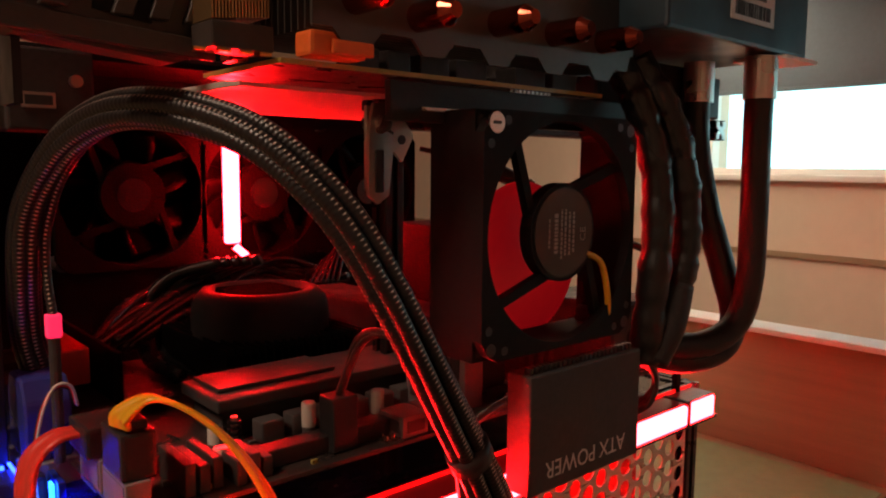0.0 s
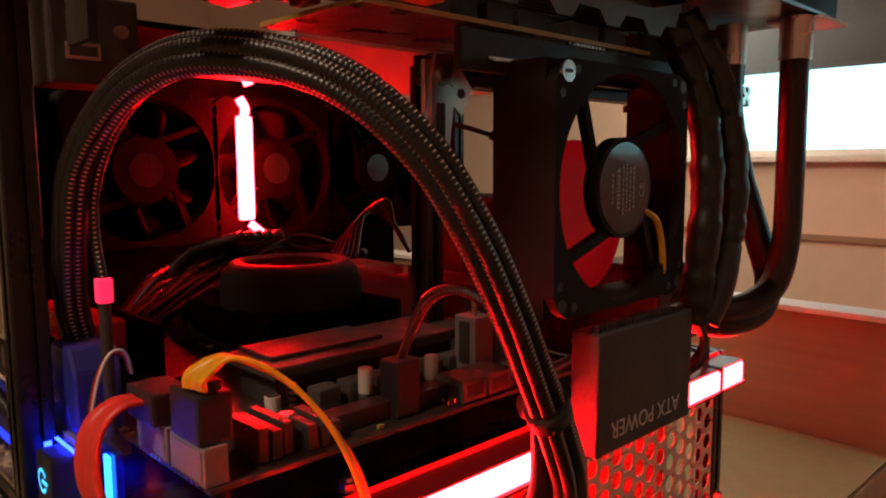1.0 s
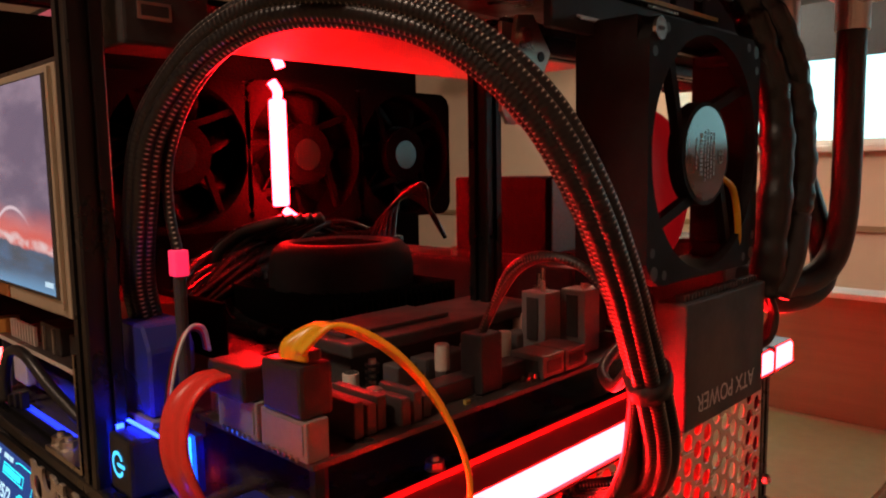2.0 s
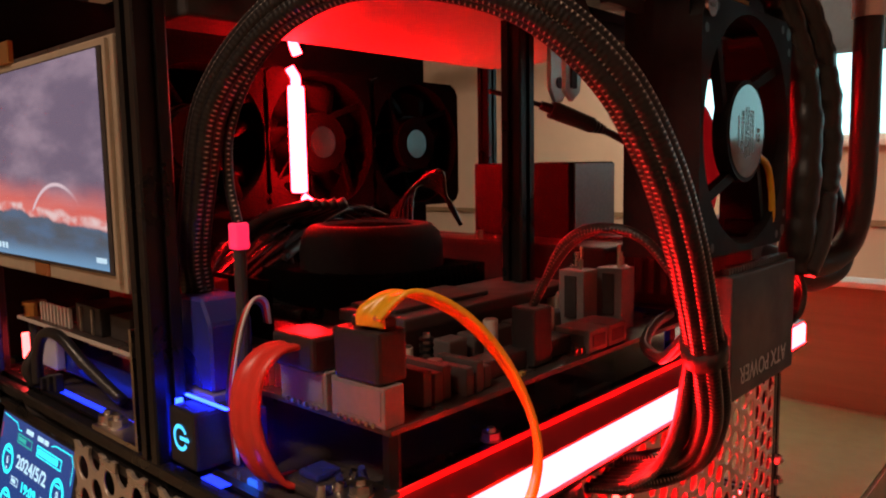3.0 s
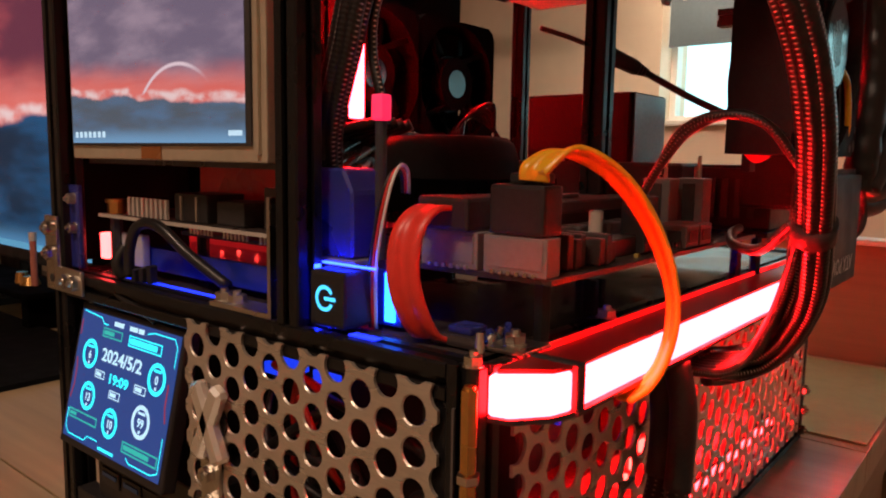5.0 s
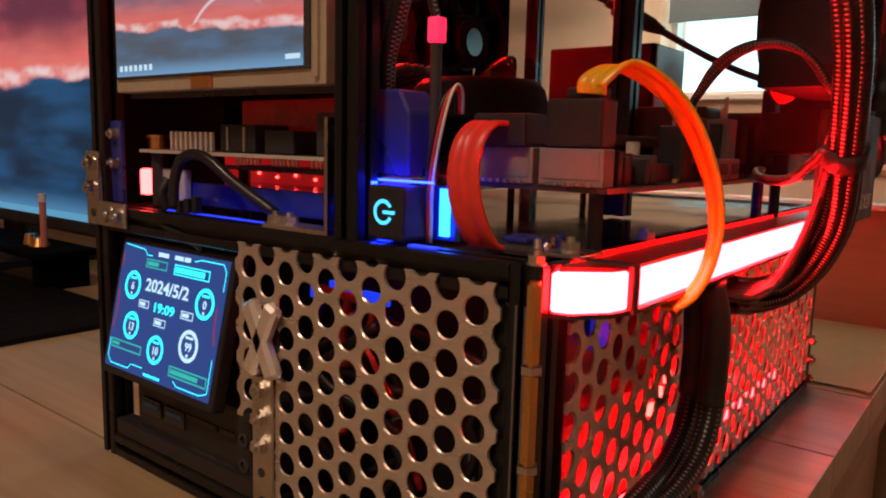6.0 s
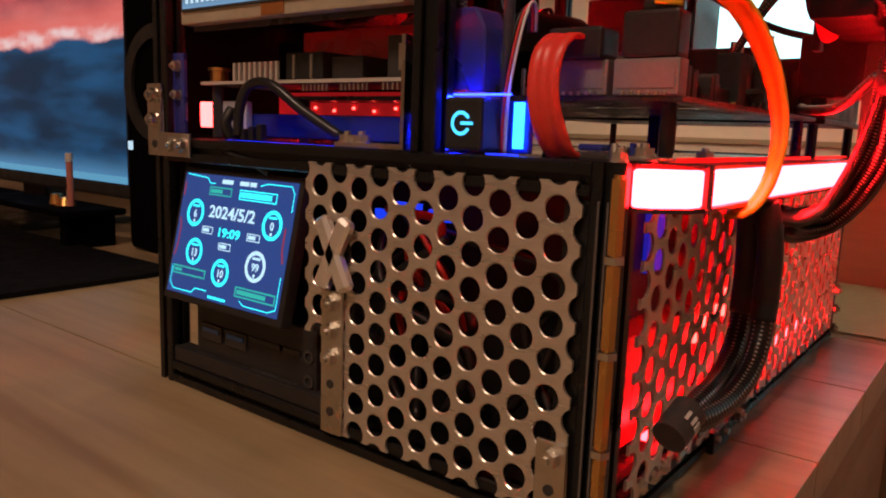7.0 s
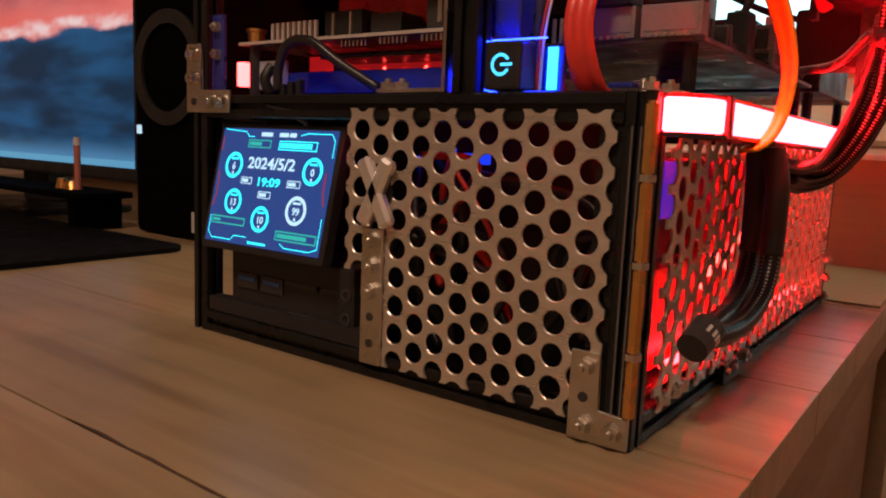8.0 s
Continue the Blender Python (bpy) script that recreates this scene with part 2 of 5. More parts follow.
LABEL_PAPER = material("label_paper", (0.72, 0.70, 0.68), 0.5, grain=0.06, grain_scale=500)
BLUE_ACRYLIC = material("blue_acrylic", (0.03, 0.06, 0.55), 0.12, transmission=0.35, grain=0.08, grain_scale=200)
# Blue light in clear plastic, put into its tint.
CLEAR_BLUE = material("blue_tinted_plug", (0.06, 0.08, 0.50), 0.25, transmission=0.55, grain=0.1, grain_scale=300)
RED_ACRYLIC = material("red_plate", (0.5, 0.02, 0.02), 0.3, grain=0.1, grain_scale=150)
LIT_SIDE_GREY = material("grey_of_lit_side", (0.30, 0.28, 0.27), 0.45, 0.2, grain=0.2, grain_scale=500, bump=0.1)
PLATE = material("pale_plate", (0.52, 0.47, 0.42), 0.5, grain=0.1, grain_scale=300)
LED_WHITE_RED = material("lit_red_diffuser", (0.8, 0.4, 0.4), 0.5, emit=(1.0, 0.0044, 0.0062), strength=235.0)
LED_STRIP = material("lit_red_strip", (0.8, 0.2, 0.2), 0.5, emit=(1.0, 0.0034, 0.0056), strength=310.0)
LED_DIM = material("lit_red_inner_strip", (0.8, 0.2, 0.2), 0.5, emit=(1.0, 0.009, 0.012), strength=60.0)
FAINT_RED = material("faintly_lit_red", (0.6, 0.05, 0.04), 0.5, emit=(1.0, 0.010, 0.006), strength=3.0)
FAINT_BLUE = material("faintly_lit_blue", (0.05, 0.05, 0.6), 0.5, emit=(0.008, 0.03, 1.0), strength=2.5)
MID_BLUE = material("softly_lit_blue", (0.03, 0.03, 0.4), 0.5, emit=(0.008, 0.05, 1.0), strength=0.9)
DIM_BLUE = material("dimly_lit_blue", (0.01, 0.01, 0.10), 0.5, emit=(0.01, 0.03, 1.0), strength=0.3)
BAY_RED = material("dim_red_strip", (0.5, 0.03, 0.03), 0.4, emit=(1.0, 0.02, 0.025), strength=0.22)
LED_LAMP = material("lit_red_lamp", (0.8, 0.2, 0.2), 0.5, emit=(1.0, 0.045, 0.045), strength=14.0)
EDGE_GLOW = material("added_red_edge_glow", (0.8, 0.1, 0.1), 0.5, emit=(1.0, 0.003, 0.0040), strength=1.0)
LED_SPOT = material("lit_red_spots", (0.8, 0.2, 0.2), 0.5, emit=(1.0, 0.05, 0.04), strength=10.0)
LED_PINK = material("lit_pink_cap", (0.9, 0.1, 0.2), 0.4, emit=(1.0, 0.02, 0.10), strength=1.0)
LED_BLUE = material("lit_blue_strip", (0.1, 0.2, 0.9), 0.4, emit=(0.010, 0.13, 1.0), strength=9.0)
LED_BLUE_DEEP = material("lit_deep_blue_strip", (0.1, 0.1, 0.9), 0.4, emit=(0.005, 0.018, 1.0), strength=34.0)
ICON_BLUE = material("lit_cyan_icon", (0.1, 0.5, 0.9), 0.4, emit=(0.05, 0.55, 1.0), strength=1.6)
SCREEN_NAVY = material("lit_navy_screen", (0.01, 0.01, 0.03), 0.2, emit=(0.020, 0.058, 0.235), strength=1.0)
SCREEN_CYAN = material("lit_cyan_graphics", (0.01, 0.01, 0.03), 0.2, emit=(0.03, 0.80, 0.95), strength=1.7)
SCREEN_TEAL = material("lit_teal_graphics", (0.01, 0.01, 0.03), 0.2, emit=(0.03, 0.50, 0.42), strength=1.0)
SCREEN_PALE = material("lit_pale_graphics", (0.01, 0.01, 0.03), 0.2, emit=(0.55, 0.82, 1.0), strength=1.1)
SCREEN_RED = material("lit_red_graphics", (0.01, 0.01, 0.03), 0.2, emit=(0.30, 0.03, 0.06), strength=1.0)
TASK_ICON = material("lit_pale_icons", (0.01, 0.01, 0.02), 0.3, emit=(0.55, 0.75, 0.9), strength=1.0)
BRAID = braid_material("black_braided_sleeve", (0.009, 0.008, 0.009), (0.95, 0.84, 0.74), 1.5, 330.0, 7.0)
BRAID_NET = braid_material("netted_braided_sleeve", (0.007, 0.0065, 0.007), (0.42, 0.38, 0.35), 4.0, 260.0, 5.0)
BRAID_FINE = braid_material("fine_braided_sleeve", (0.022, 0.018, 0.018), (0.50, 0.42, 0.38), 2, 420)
low_gloss(SHADE_BLADE, 0.03)
# Black plastic darkened in its colour to stand for shade.
FAR_BLACK = low_gloss(material("near_black_shade_plastic", (0.0026, 0.0024, 0.0025), 0.8, grain=0.25, grain_scale=400), 0.025)
WOOD = wood_material()
WALL = material("beige_wall_paint", (0.74, 0.60, 0.47), 0.7, grain=0.04, grain_scale=60, bump=0.1)
BROWN_PANEL = material("brown_board", (0.33, 0.23, 0.14), 0.5, grain=0.18, grain_scale=40, stretch=(1, 0.2, 4))
CEIL = material("ceiling_paint", (0.6, 0.57, 0.53), 0.8, grain=0.04, grain_scale=60)
FLOOR_MAT = material("dark_floor", (0.12, 0.08, 0.06), 0.5, grain=0.2, grain_scale=40)
SILL = material("white_sill_paint", (0.78, 0.76, 0.72), 0.4, grain=0.05, grain_scale=80)
BLIND = material("grey_roller_blind", (0.13, 0.17, 0.20), 0.8, grain=0.08, grain_scale=200)
DAYLIGHT = material("bright_evening_sky", (0.5, 0.5, 0.5), 0.8, emit=(0.42, 0.90, 0.97), strength=1.8)
FELT = material("black_mouse_mat", (0.004, 0.004, 0.0045), 0.9, grain=0.3, grain_scale=900, bump=0.3)
low_gloss(FELT, 0.1)
SMALL_WALL = wallpaper_material("small_screen_picture", 0.75, 0.30, -0.09, 0.5, True, 0.10)
BIG_WALL = wallpaper_material("monitor_picture", 0.8, 0.46, 0.02, 0.35, False, 0.0, True)


# ---- mesh helpers (all take millimetres) ----
def thing(name, label, category, at=(0, 0, 0), group="", kind=""):
    ob = new(name)
    ob.empty_display_size = 0.01
    ob.location = [c * MM for c in at]
    return tagged(ob, label, category, group, kind)


def finish(name, bm, mat, smooth=False):
    bmesh.ops.recalc_face_normals(bm, faces=bm.faces)
    me = bpy.data.meshes.new(name)
    bm.to_mesh(me)
    bm.free()
    for v in me.vertices:
        v.co *= MM
    if smooth:
        for p in me.polygons:
            p.use_smooth = True
    me.materials.append(mat)
    return me


def world_at(ob):
    p = Vector(ob.location)
    while ob.parent:
        ob = ob.parent
        p += ob.location
    return p


def part(name, bm, mat, parent, label="", smooth=False):
    """One mesh, given in world millimetres, under a thing or a part."""
    ob = new(name, finish(name, bm, mat, smooth))
    ob.parent = parent
    ob.location = -world_at(parent)
    return tagged(ob, label)


def alone(name, bm, mat, label, category, group="", kind="", smooth=False):
    return tagged(new(name, finish(name, bm, mat, smooth)), label, category, group, kind)


def box(x0, x1, y0, y1, z0, z1, bevel=0.0, bm=None, m=None):
    target = bm or bmesh.new()
    one = bmesh.new() if bm else target
    mat = Matrix.Translation(((x0 + x1) / 2, (y0 + y1) / 2, (z0 + z1) / 2)) @ Matrix.Diagonal((abs(x1 - x0), abs(y1 - y0), abs(z1 - z0), 1))
    bmesh.ops.create_cube(one, size=1, matrix=mat)
    if bevel:
        bmesh.ops.bevel(one, geom=list(one.edges), offset=bevel, segments=2, affect="EDGES", profile=0.6)
    if m:
        bmesh.ops.transform(one, matrix=m, verts=one.verts)
    if bm:
        merge(target, one)
    return target


def merge(target, one):
    me = bpy.data.meshes.new("tmp")
    one.to_mesh(me)
    one.free()
    target.from_mesh(me)
    bpy.data.meshes.remove(me)
    return target


def rod(p0, p1, r, n=16, r2=None, bm=None):
    """A cylinder or cone from p0 to p1."""
    bm = bm or bmesh.new()
    p0, p1 = Vector(p0), Vector(p1)
    d = p1 - p0
    m = Matrix.Translation((p0 + p1) / 2) @ d.to_track_quat("Z", "Y").to_matrix().to_4x4()
    bmesh.ops.create_cone(bm, cap_ends=True, segments=n, radius1=r, radius2=r if r2 is None else r2, depth=d.length, matrix=m)
    return bm


def prism(points, axis, a, b, bevel=0.0, bm=None):
    """A flat outline pushed from a to b along an axis ('x', 'y' or 'z'); points are the two other coordinates in order."""
    one = bmesh.new()
    def at(p, d):
        return {"x": (d, p[0], p[1]), "y": (p[0], d, p[1]), "z": (p[0], p[1], d)}[axis]
    lo, hi = [one.verts.new(at(p, a)) for p in points], [one.verts.new(at(p, b)) for p in points]
    one.faces.new(lo)
    one.faces.new(hi[::-1])
    for i in range(len(points)):
        j = (i + 1) % len(points)
        one.faces.new((lo[i], lo[j], hi[j], hi[i]))
    if bevel:
        bmesh.ops.bevel(one, geom=list(one.edges), offset=bevel, segments=1, affect="EDGES")
    return merge(bm, one) if bm else one


def smooth_path(points, steps=8):
    p = [Vector(q) for q in points]
    p = [2 * p[0] - p[1]] + p + [2 * p[-1] - p[-2]]
    out = []
    for i in range(1, len(p) - 2):
        for s in range(steps):
            t = s / steps
            a, b, c, d = p[i - 1], p[i], p[i + 1], p[i + 2]
            out.append(0.5 * (2 * b + (c - a) * t + (2 * a - 5 * b + 4 * c - d) * t * t + (3 * b - a - 3 * c + d) * t ** 3))
    return out + [p[-2]]


def frames_along(path, up=(0, 0, 1)):
    tan = [(path[min(i + 1, len(path) - 1)] - path[max(i - 1, 0)]).normalized() for i in range(len(path))]
    side = tan[0].cross(Vector(up))
    if side.length < 0.05:
        side = tan[0].cross(Vector((1, 0, 0)))
    side.normalize()
    out = []
    for t in tan:
        side = (side - t * side.dot(t)).normalized()
        out.append((t, side, side.cross(t)))
    return out


def tube(points, r, n=10, steps=8, bm=None, flat=None, offset=None, up=(0, 0, 1), radius_at=None):
    """A round tube, or a flat ribbon (flat = half widths), along a smooth path, with u round it and v along it in metres."""
    bm = bm or bmesh.new()
    uv = bm.loops.layers.uv.verify()
    path = smooth_path(points, steps)
    fr = frames_along(path, up)
    if offset:
        path = [p + s * offset(i / len(path))[0] + b * offset(i / len(path))[1] for i, (p, (t, s, b)) in enumerate(zip(path, fr))]
    rings, along, total = [], [], 0.0
    for i, (p, (t, s, b)) in enumerate(zip(path, fr)):
        total += (p - path[i - 1]).length * MM if i else 0
        along.append(total)
        ra, rb = flat or (r, r)
        if radius_at:
            ra, rb = ra * radius_at(i / (len(path) - 1)), rb * radius_at(i / (len(path) - 1))
        rings.append([bm.verts.new(p + s * ra * math.cos(2 * math.pi * j / n) + b * rb * math.sin(2 * math.pi * j / n)) for j in range(n)])
    for i in range(len(rings) - 1):
        for j in range(n):
            f = bm.faces.new((rings[i][j], rings[i][(j + 1) % n], rings[i + 1][(j + 1) % n], rings[i + 1][j]))
            for loop, (uu, vv) in zip(f.loops, ((j / n, along[i]), ((j + 1) / n, along[i]), ((j + 1) / n, along[i + 1]), (j / n, along[i + 1]))):
                loop[uv].uv = (uu, vv)
    bm.faces.new(rings[0][::-1])
    bm.faces.new(rings[-1])
    return bm


def ribbon(points, half_w, half_t, widths, steps=8):
    """A flat cable with rounded edges; widths: direction of its broad side at each point."""
    bm = bmesh.new()
    path, dirs = smooth_path(points, steps), smooth_path(widths, steps)
    rings = []
    shape = [(-1, -0.4), (-0.93, -1), (-0.34, -1), (-0.3, -0.75), (0.3, -0.75), (0.34, -1), (0.93, -1), (1, -0.4),
             (1, 0.4), (0.93, 1), (0.34, 1), (0.3, 0.75), (-0.3, 0.75), (-0.34, 1), (-0.93, 1), (-1, 0.4)]
    for i, p in enumerate(path):
        t = (path[min(i + 1, len(path) - 1)] - path[max(i - 1, 0)]).normalized()
        w = (dirs[i] - t * dirs[i].dot(t)).normalized()
        nrm = t.cross(w)
        rings.append([bm.verts.new(p + w * half_w * a + nrm * half_t * b) for a, b in shape])
    k = len(shape)
    for i in range(len(rings) - 1):
        for j in range(k):
            bm.faces.new((rings[i][j], rings[i][(j + 1) % k], rings[i + 1][(j + 1) % k], rings[i + 1][j]))
    bm.faces.new(rings[0][::-1])
    bm.faces.new(rings[-1])
    return bm


def quad_uv(corners):
    """A flat four-cornered face with UV from 0 to 1; corners: lower left, lower right, upper right, upper left."""
    bm = bmesh.new()
    uv = bm.loops.layers.uv.verify()
    f = bm.faces.new([bm.verts.new(c) for c in corners])
    for loop, c in zip(f.loops, ((0, 0), (1, 0), (1, 1), (0, 1))):
        loop[uv].uv = c
    return bm


def lettering(name, text, size, m, mat, parent, label="", width=None, bold=0.0):
    """Flat letters in the built-in font, size in millimetres, at the pose m (millimetres), as one mesh."""
    cu = bpy.data.curves.new(name, "FONT")
    cu.body, cu.size, cu.align_x, cu.align_y, cu.extrude, cu.resolution_u = text, size, "CENTER", "CENTER", 0.05, 3
    cu.offset = bold
    ob = bpy.data.objects.new(name, cu)
    scene.collection.objects.link(ob)
    bpy.context.view_layer.update()
    me = bpy.data.meshes.new_from_object(ob.evaluated_get(bpy.context.evaluated_depsgraph_get()))
    bpy.data.objects.remove(ob)
    bpy.data.curves.remove(cu)
    bm = bmesh.new()
    bm.from_mesh(me)
    bpy.data.meshes.remove(me)
    if width:
        xs = [v.co.x for v in bm.verts]
        s = width / (max(xs) - min(xs))
        bmesh.ops.scale(bm, vec=(s, 1, 1), verts=bm.verts)
    bmesh.ops.transform(bm, matrix=m, verts=bm.verts)
    return part(name, bm, mat, parent, label)


def ring_plate(r0, r1, n, m, thick, bm=None):
    """A flat ring in the plane of m's x and y."""
    one = bmesh.new()
    v = [[one.verts.new((r * math.cos(2 * math.pi * i / n), r * math.sin(2 * math.pi * i / n), z)) for i in range(n)] for r, z in ((r0, 0), (r1, 0), (r1, thick), (r0, thick))]
    for i in range(n):
        j = (i + 1) % n
        for a, b in ((0, 1), (1, 2), (2, 3), (3, 0)):
            one.faces.new((v[a][i], v[a][j], v[b][j], v[b][i]))
    bmesh.ops.transform(one, matrix=m, verts=one.verts)
    return merge(bm, one) if bm else one


def nut_bolt(at, axis, parent, size=2.75, long=3.0):
    """A hex nut with a screw end, standing out from a surface along axis, as one sub-part."""
    d, p = Vector(axis).normalized(), Vector(at)
    bm = rod(p, p + d * 0.5, size * 1.2, 18)
    rod(p + d * 0.5, p + d * 2.6, size * 1.1, 6, bm=bm)
    rod(p + d * 2.6, p + d * (2.6 + long * 0.45), size * 0.52, 12, size * 0.45, bm=bm)
    return part("bolt", bm, STEEL, parent)


def perforated(w, h, pitch_w, pitch_h, r, thick, first, notch=None):
    """A sheet from (0,0) to (w,h) with staggered round holes whose columns stand pitch_w apart; cut clean through holes at its edges."""
    bm = bmesh.new()
    n = 18
    hexa, rims = [], []
    hw, q = pitch_w * 2 / 3, pitch_h / 2
    corners = [(hw, 0), (hw / 2, q), (-hw / 2, q), (-hw, 0), (-hw / 2, -q), (hw / 2, -q)]
    for i in range(6):
        a, b = corners[i], corners[(i + 1) % 6]
        hexa += [(a[0] + (b[0] - a[0]) * s / 3, a[1] + (b[1] - a[1]) * s / 3) for s in range(3)]
    hole = [(r * math.cos(math.atan2(y, x)), r * math.sin(math.atan2(y, x))) for x, y in hexa]
    c0, c1 = int(-first[0] / pitch_w) - 2, int((w - first[0]) / pitch_w) + 3
    for c in range(c0, c1):
        for k in range(int(-first[1] / pitch_h) - 2, int((h - first[1]) / pitch_h) + 3):
            cx, cy = first[0] + c * pitch_w, first[1] + (k + (0.5 if c % 2 else 0)) * pitch_h
            if not (-pitch_w < cx < w + pitch_w and -pitch_h < cy < h + pitch_h):
                continue
            vo = [bm.verts.new((cx + x, cy + y, 0)) for x, y in hexa]
            vi = [bm.verts.new((cx + x * (1 + 0.38 / r), cy + y * (1 + 0.38 / r), 0)) for x, y in hole]
            for i in range(n):
                j = (i + 1) % n
                bm.faces.new((vo[i], vo[j], vi[j], vi[i]))
            rims.append((cx, cy))
    bmesh.ops.remove_doubles(bm, verts=bm.verts, dist=0.02)
    for co, no in (((0, 0, 0), (-1, 0, 0)), ((w, 0, 0), (1, 0, 0)), ((0, 0, 0), (0, -1, 0)), ((0, h, 0), (0, 1, 0))):
        bmesh.ops.bisect_plane(bm, geom=bm.verts[:] + bm.edges[:] + bm.faces[:], plane_co=co, plane_no=no, clear_outer=True)
    if notch:
        nx, ny = notch
        bmesh.ops.bisect_plane(bm, geom=bm.verts[:] + bm.edges[:] + bm.faces[:], plane_co=(nx, 0, 0), plane_no=(1, 0, 0))
        bmesh.ops.bisect_plane(bm, geom=bm.verts[:] + bm.edges[:] + bm.faces[:], plane_co=(0, ny, 0), plane_no=(0, 1, 0))
        gone = [f for f in bm.faces if f.calc_center_median().x > nx and f.calc_center_median().y < ny]
        bmesh.ops.delete(bm, geom=gone, context="FACES")
    faces = bm.faces[:]
    out = bmesh.ops.extrude_face_region(bm, geom=faces)
    bmesh.ops.translate(bm, vec=(0, 0, thick), verts=[v for v in out["geom"] if isinstance(v, bmesh.types.BMVert)])
    inside = [(cx, cy) for cx, cy in rims if r + 0.5 < cx < w - r - 0.5 and r + 0.5 < cy < h - r - 0.5
              and not (notch and cx > notch[0] - r - 0.5 and cy < notch[1] + r + 0.5)]
    bm.normal_update()
    walls = [f for f in bm.faces if abs(f.normal.z) < 0.1]
    mids = [f.calc_center_median() for f in walls]
    bmesh.ops.delete(bm, geom=[f for f, c in zip(walls, mids) if any((c.x - x) ** 2 + (c.y - y) ** 2 < (r + 0.6) ** 2 for x, y in inside)], context="FACES_ONLY")
    for cx, cy in inside:
        loops = [[bm.verts.new((cx + x * k, cy + y * k, z)) for x, y in hole] for k, z in ((1 + 0.38 / r, 0.0), (1.0, thick * 0.4), (1.0, thick * 0.6), (1 + 0.38 / r, thick))]
        for a, b in zip(loops, loops[1:]):
            for i in range(n):
                j = (i + 1) % n
                bm.faces.new((a[i], a[j], b[j], b[i]))
    bmesh.ops.remove_doubles(bm, verts=bm.verts, dist=0.005)
    return bm


def beam(p0, p1, size=10.0):
    """Slotted aluminium profile along one axis from p0 to p1 (the corner of least x, y, z, and its length)."""
    p0, p1 = Vector(p0), Vector(p1)
    d = p1 - p0
    axis = max(range(3), key=lambda i: abs(d[i]))
    s, e = size, size / 10
    half = [(0.6, 0), (3.6, 0), (3.6, 1.2), (2.6, 1.2), (2.6, 2.2), (7.4, 2.2), (7.4, 1.2), (6.4, 1.2), (6.4, 0), (9.4, 0)]
    pts = []
    for q in range(4):
        for x, y in half:
            x, y = x - 5, y - 5
            for _ in range(q):
                x, y = -y, x
            pts.append(((x + 5) * e, (y + 5) * e))
    i, j = [a for a in range(3) if a != axis]
    shift = [(p0[i] + a, p0[j] + b) for a, b in pts]
    return prism(shift, "xyz"[axis], p0[axis], p1[axis])


# ---- the room ----
def slab(name, x0, x1, y0, y1, z0, z1, mat, label, category):
    return alone(name, box(x0, x1, y0, y1, z0, z1), mat, label, category, kind="structure")


WX, WIN_Y0, WIN_Y1, WIN_Z0, WIN_Z1 = 900, -700, 346, 217, 330
slab("floor", -1700, 1000, -1400, 1700, -760, -735, FLOOR_MAT, "dark floor under the desk", "floor")
slab("ceiling", -1700, 1000, -1400, 1700, 1700, 1720, CEIL, "plain pale ceiling", "ceiling")
slab("wall_south", -1720, -1700, -1400, 1700, -735, 1700, WALL, "plain beige painted wall", "wall")
slab("wall_east", -1700, 900, -1420, -1400, -735, 1700, WALL, "plain beige painted wall", "wall")
slab("wall_west", -1700, 900, 1700, 1720, -735, 1700, WALL, "plain beige painted wall", "wall")
bm = box(WX, WX + 100, -1400, 1700, -735, WIN_Z0)
box(WX, WX + 100, -1400, 1700, WIN_Z1 + 250, 1700, bm=bm)
box(WX, WX + 100, -1400, WIN_Y0, WIN_Z0, WIN_Z1 + 250, bm=bm)
box(WX, WX + 100, WIN_Y1, 1700, WIN_Z0, WIN_Z1 + 250, bm=bm)
alone("wall_north", bm, WALL, "beige painted wall with a wide window opening", "wall", kind="structure")
# Raised strip in place of the dark groove between wall panels.
slab("trim", WX - 5, WX - 0.5, -1390, 1690, 116, 123, BROWN_PANEL, "thin brown strip for a groove in the beige wall", "trim")
win = thing("window_1", "bright wide window with a half-drawn grey blind", "window", (WX, -177, WIN_Z0), kind="structure")
part("window_sill", box(WX - 14, WX + 60, WIN_Y0 - 20, WIN_Y1 + 20, WIN_Z0 - 6, WIN_Z0 + 2, 1.5), SILL, win, "white painted sill")
fr = box(WX + 40, WX + 60, WIN_Y0, WIN_Y1, WIN_Z0 + 2, WIN_Z0 + 10)
box(WX + 40, WX + 60, WIN_Y1 - 9, WIN_Y1, WIN_Z0 + 10, WIN_Z1 + 250, bm=fr)
box(WX + 40, WX + 60, WIN_Y0, WIN_Y0 + 9, WIN_Z0 + 10, WIN_Z1 + 250, bm=fr)
part("window_frame", fr, SILL, win)
part("blind", box(WX + 22, WX + 24, WIN_Y0 + 2, WIN_Y1 - 2, WIN_Z1, WIN_Z1 + 250, 0.5), BLIND, win, "grey fabric blind, half drawn")
part("blind_rail", box(WX + 20, WX + 26, WIN_Y0 + 2, WIN_Y1 - 2, WIN_Z1 - 5, WIN_Z1 - 0.2, 1), BLIND, win)
alone("backdrop", box(1200, 1205, -1300, 1100, -100, 900), DAYLIGHT, "bright pale sky outside the window", "sky", kind="structure")
lampt = thing("ceiling_lamp", "round warm ceiling lamp", "lamp", (-750, -50, 1700))
part("lamp_base", rod((-750, -50, 1170), (-750, -50, 1700), 30, 24), SILL, lampt)
part("lamp_shade", rod((-750, -50, 1156), (-750, -50, 1170), 185, 40), SILL, lampt)

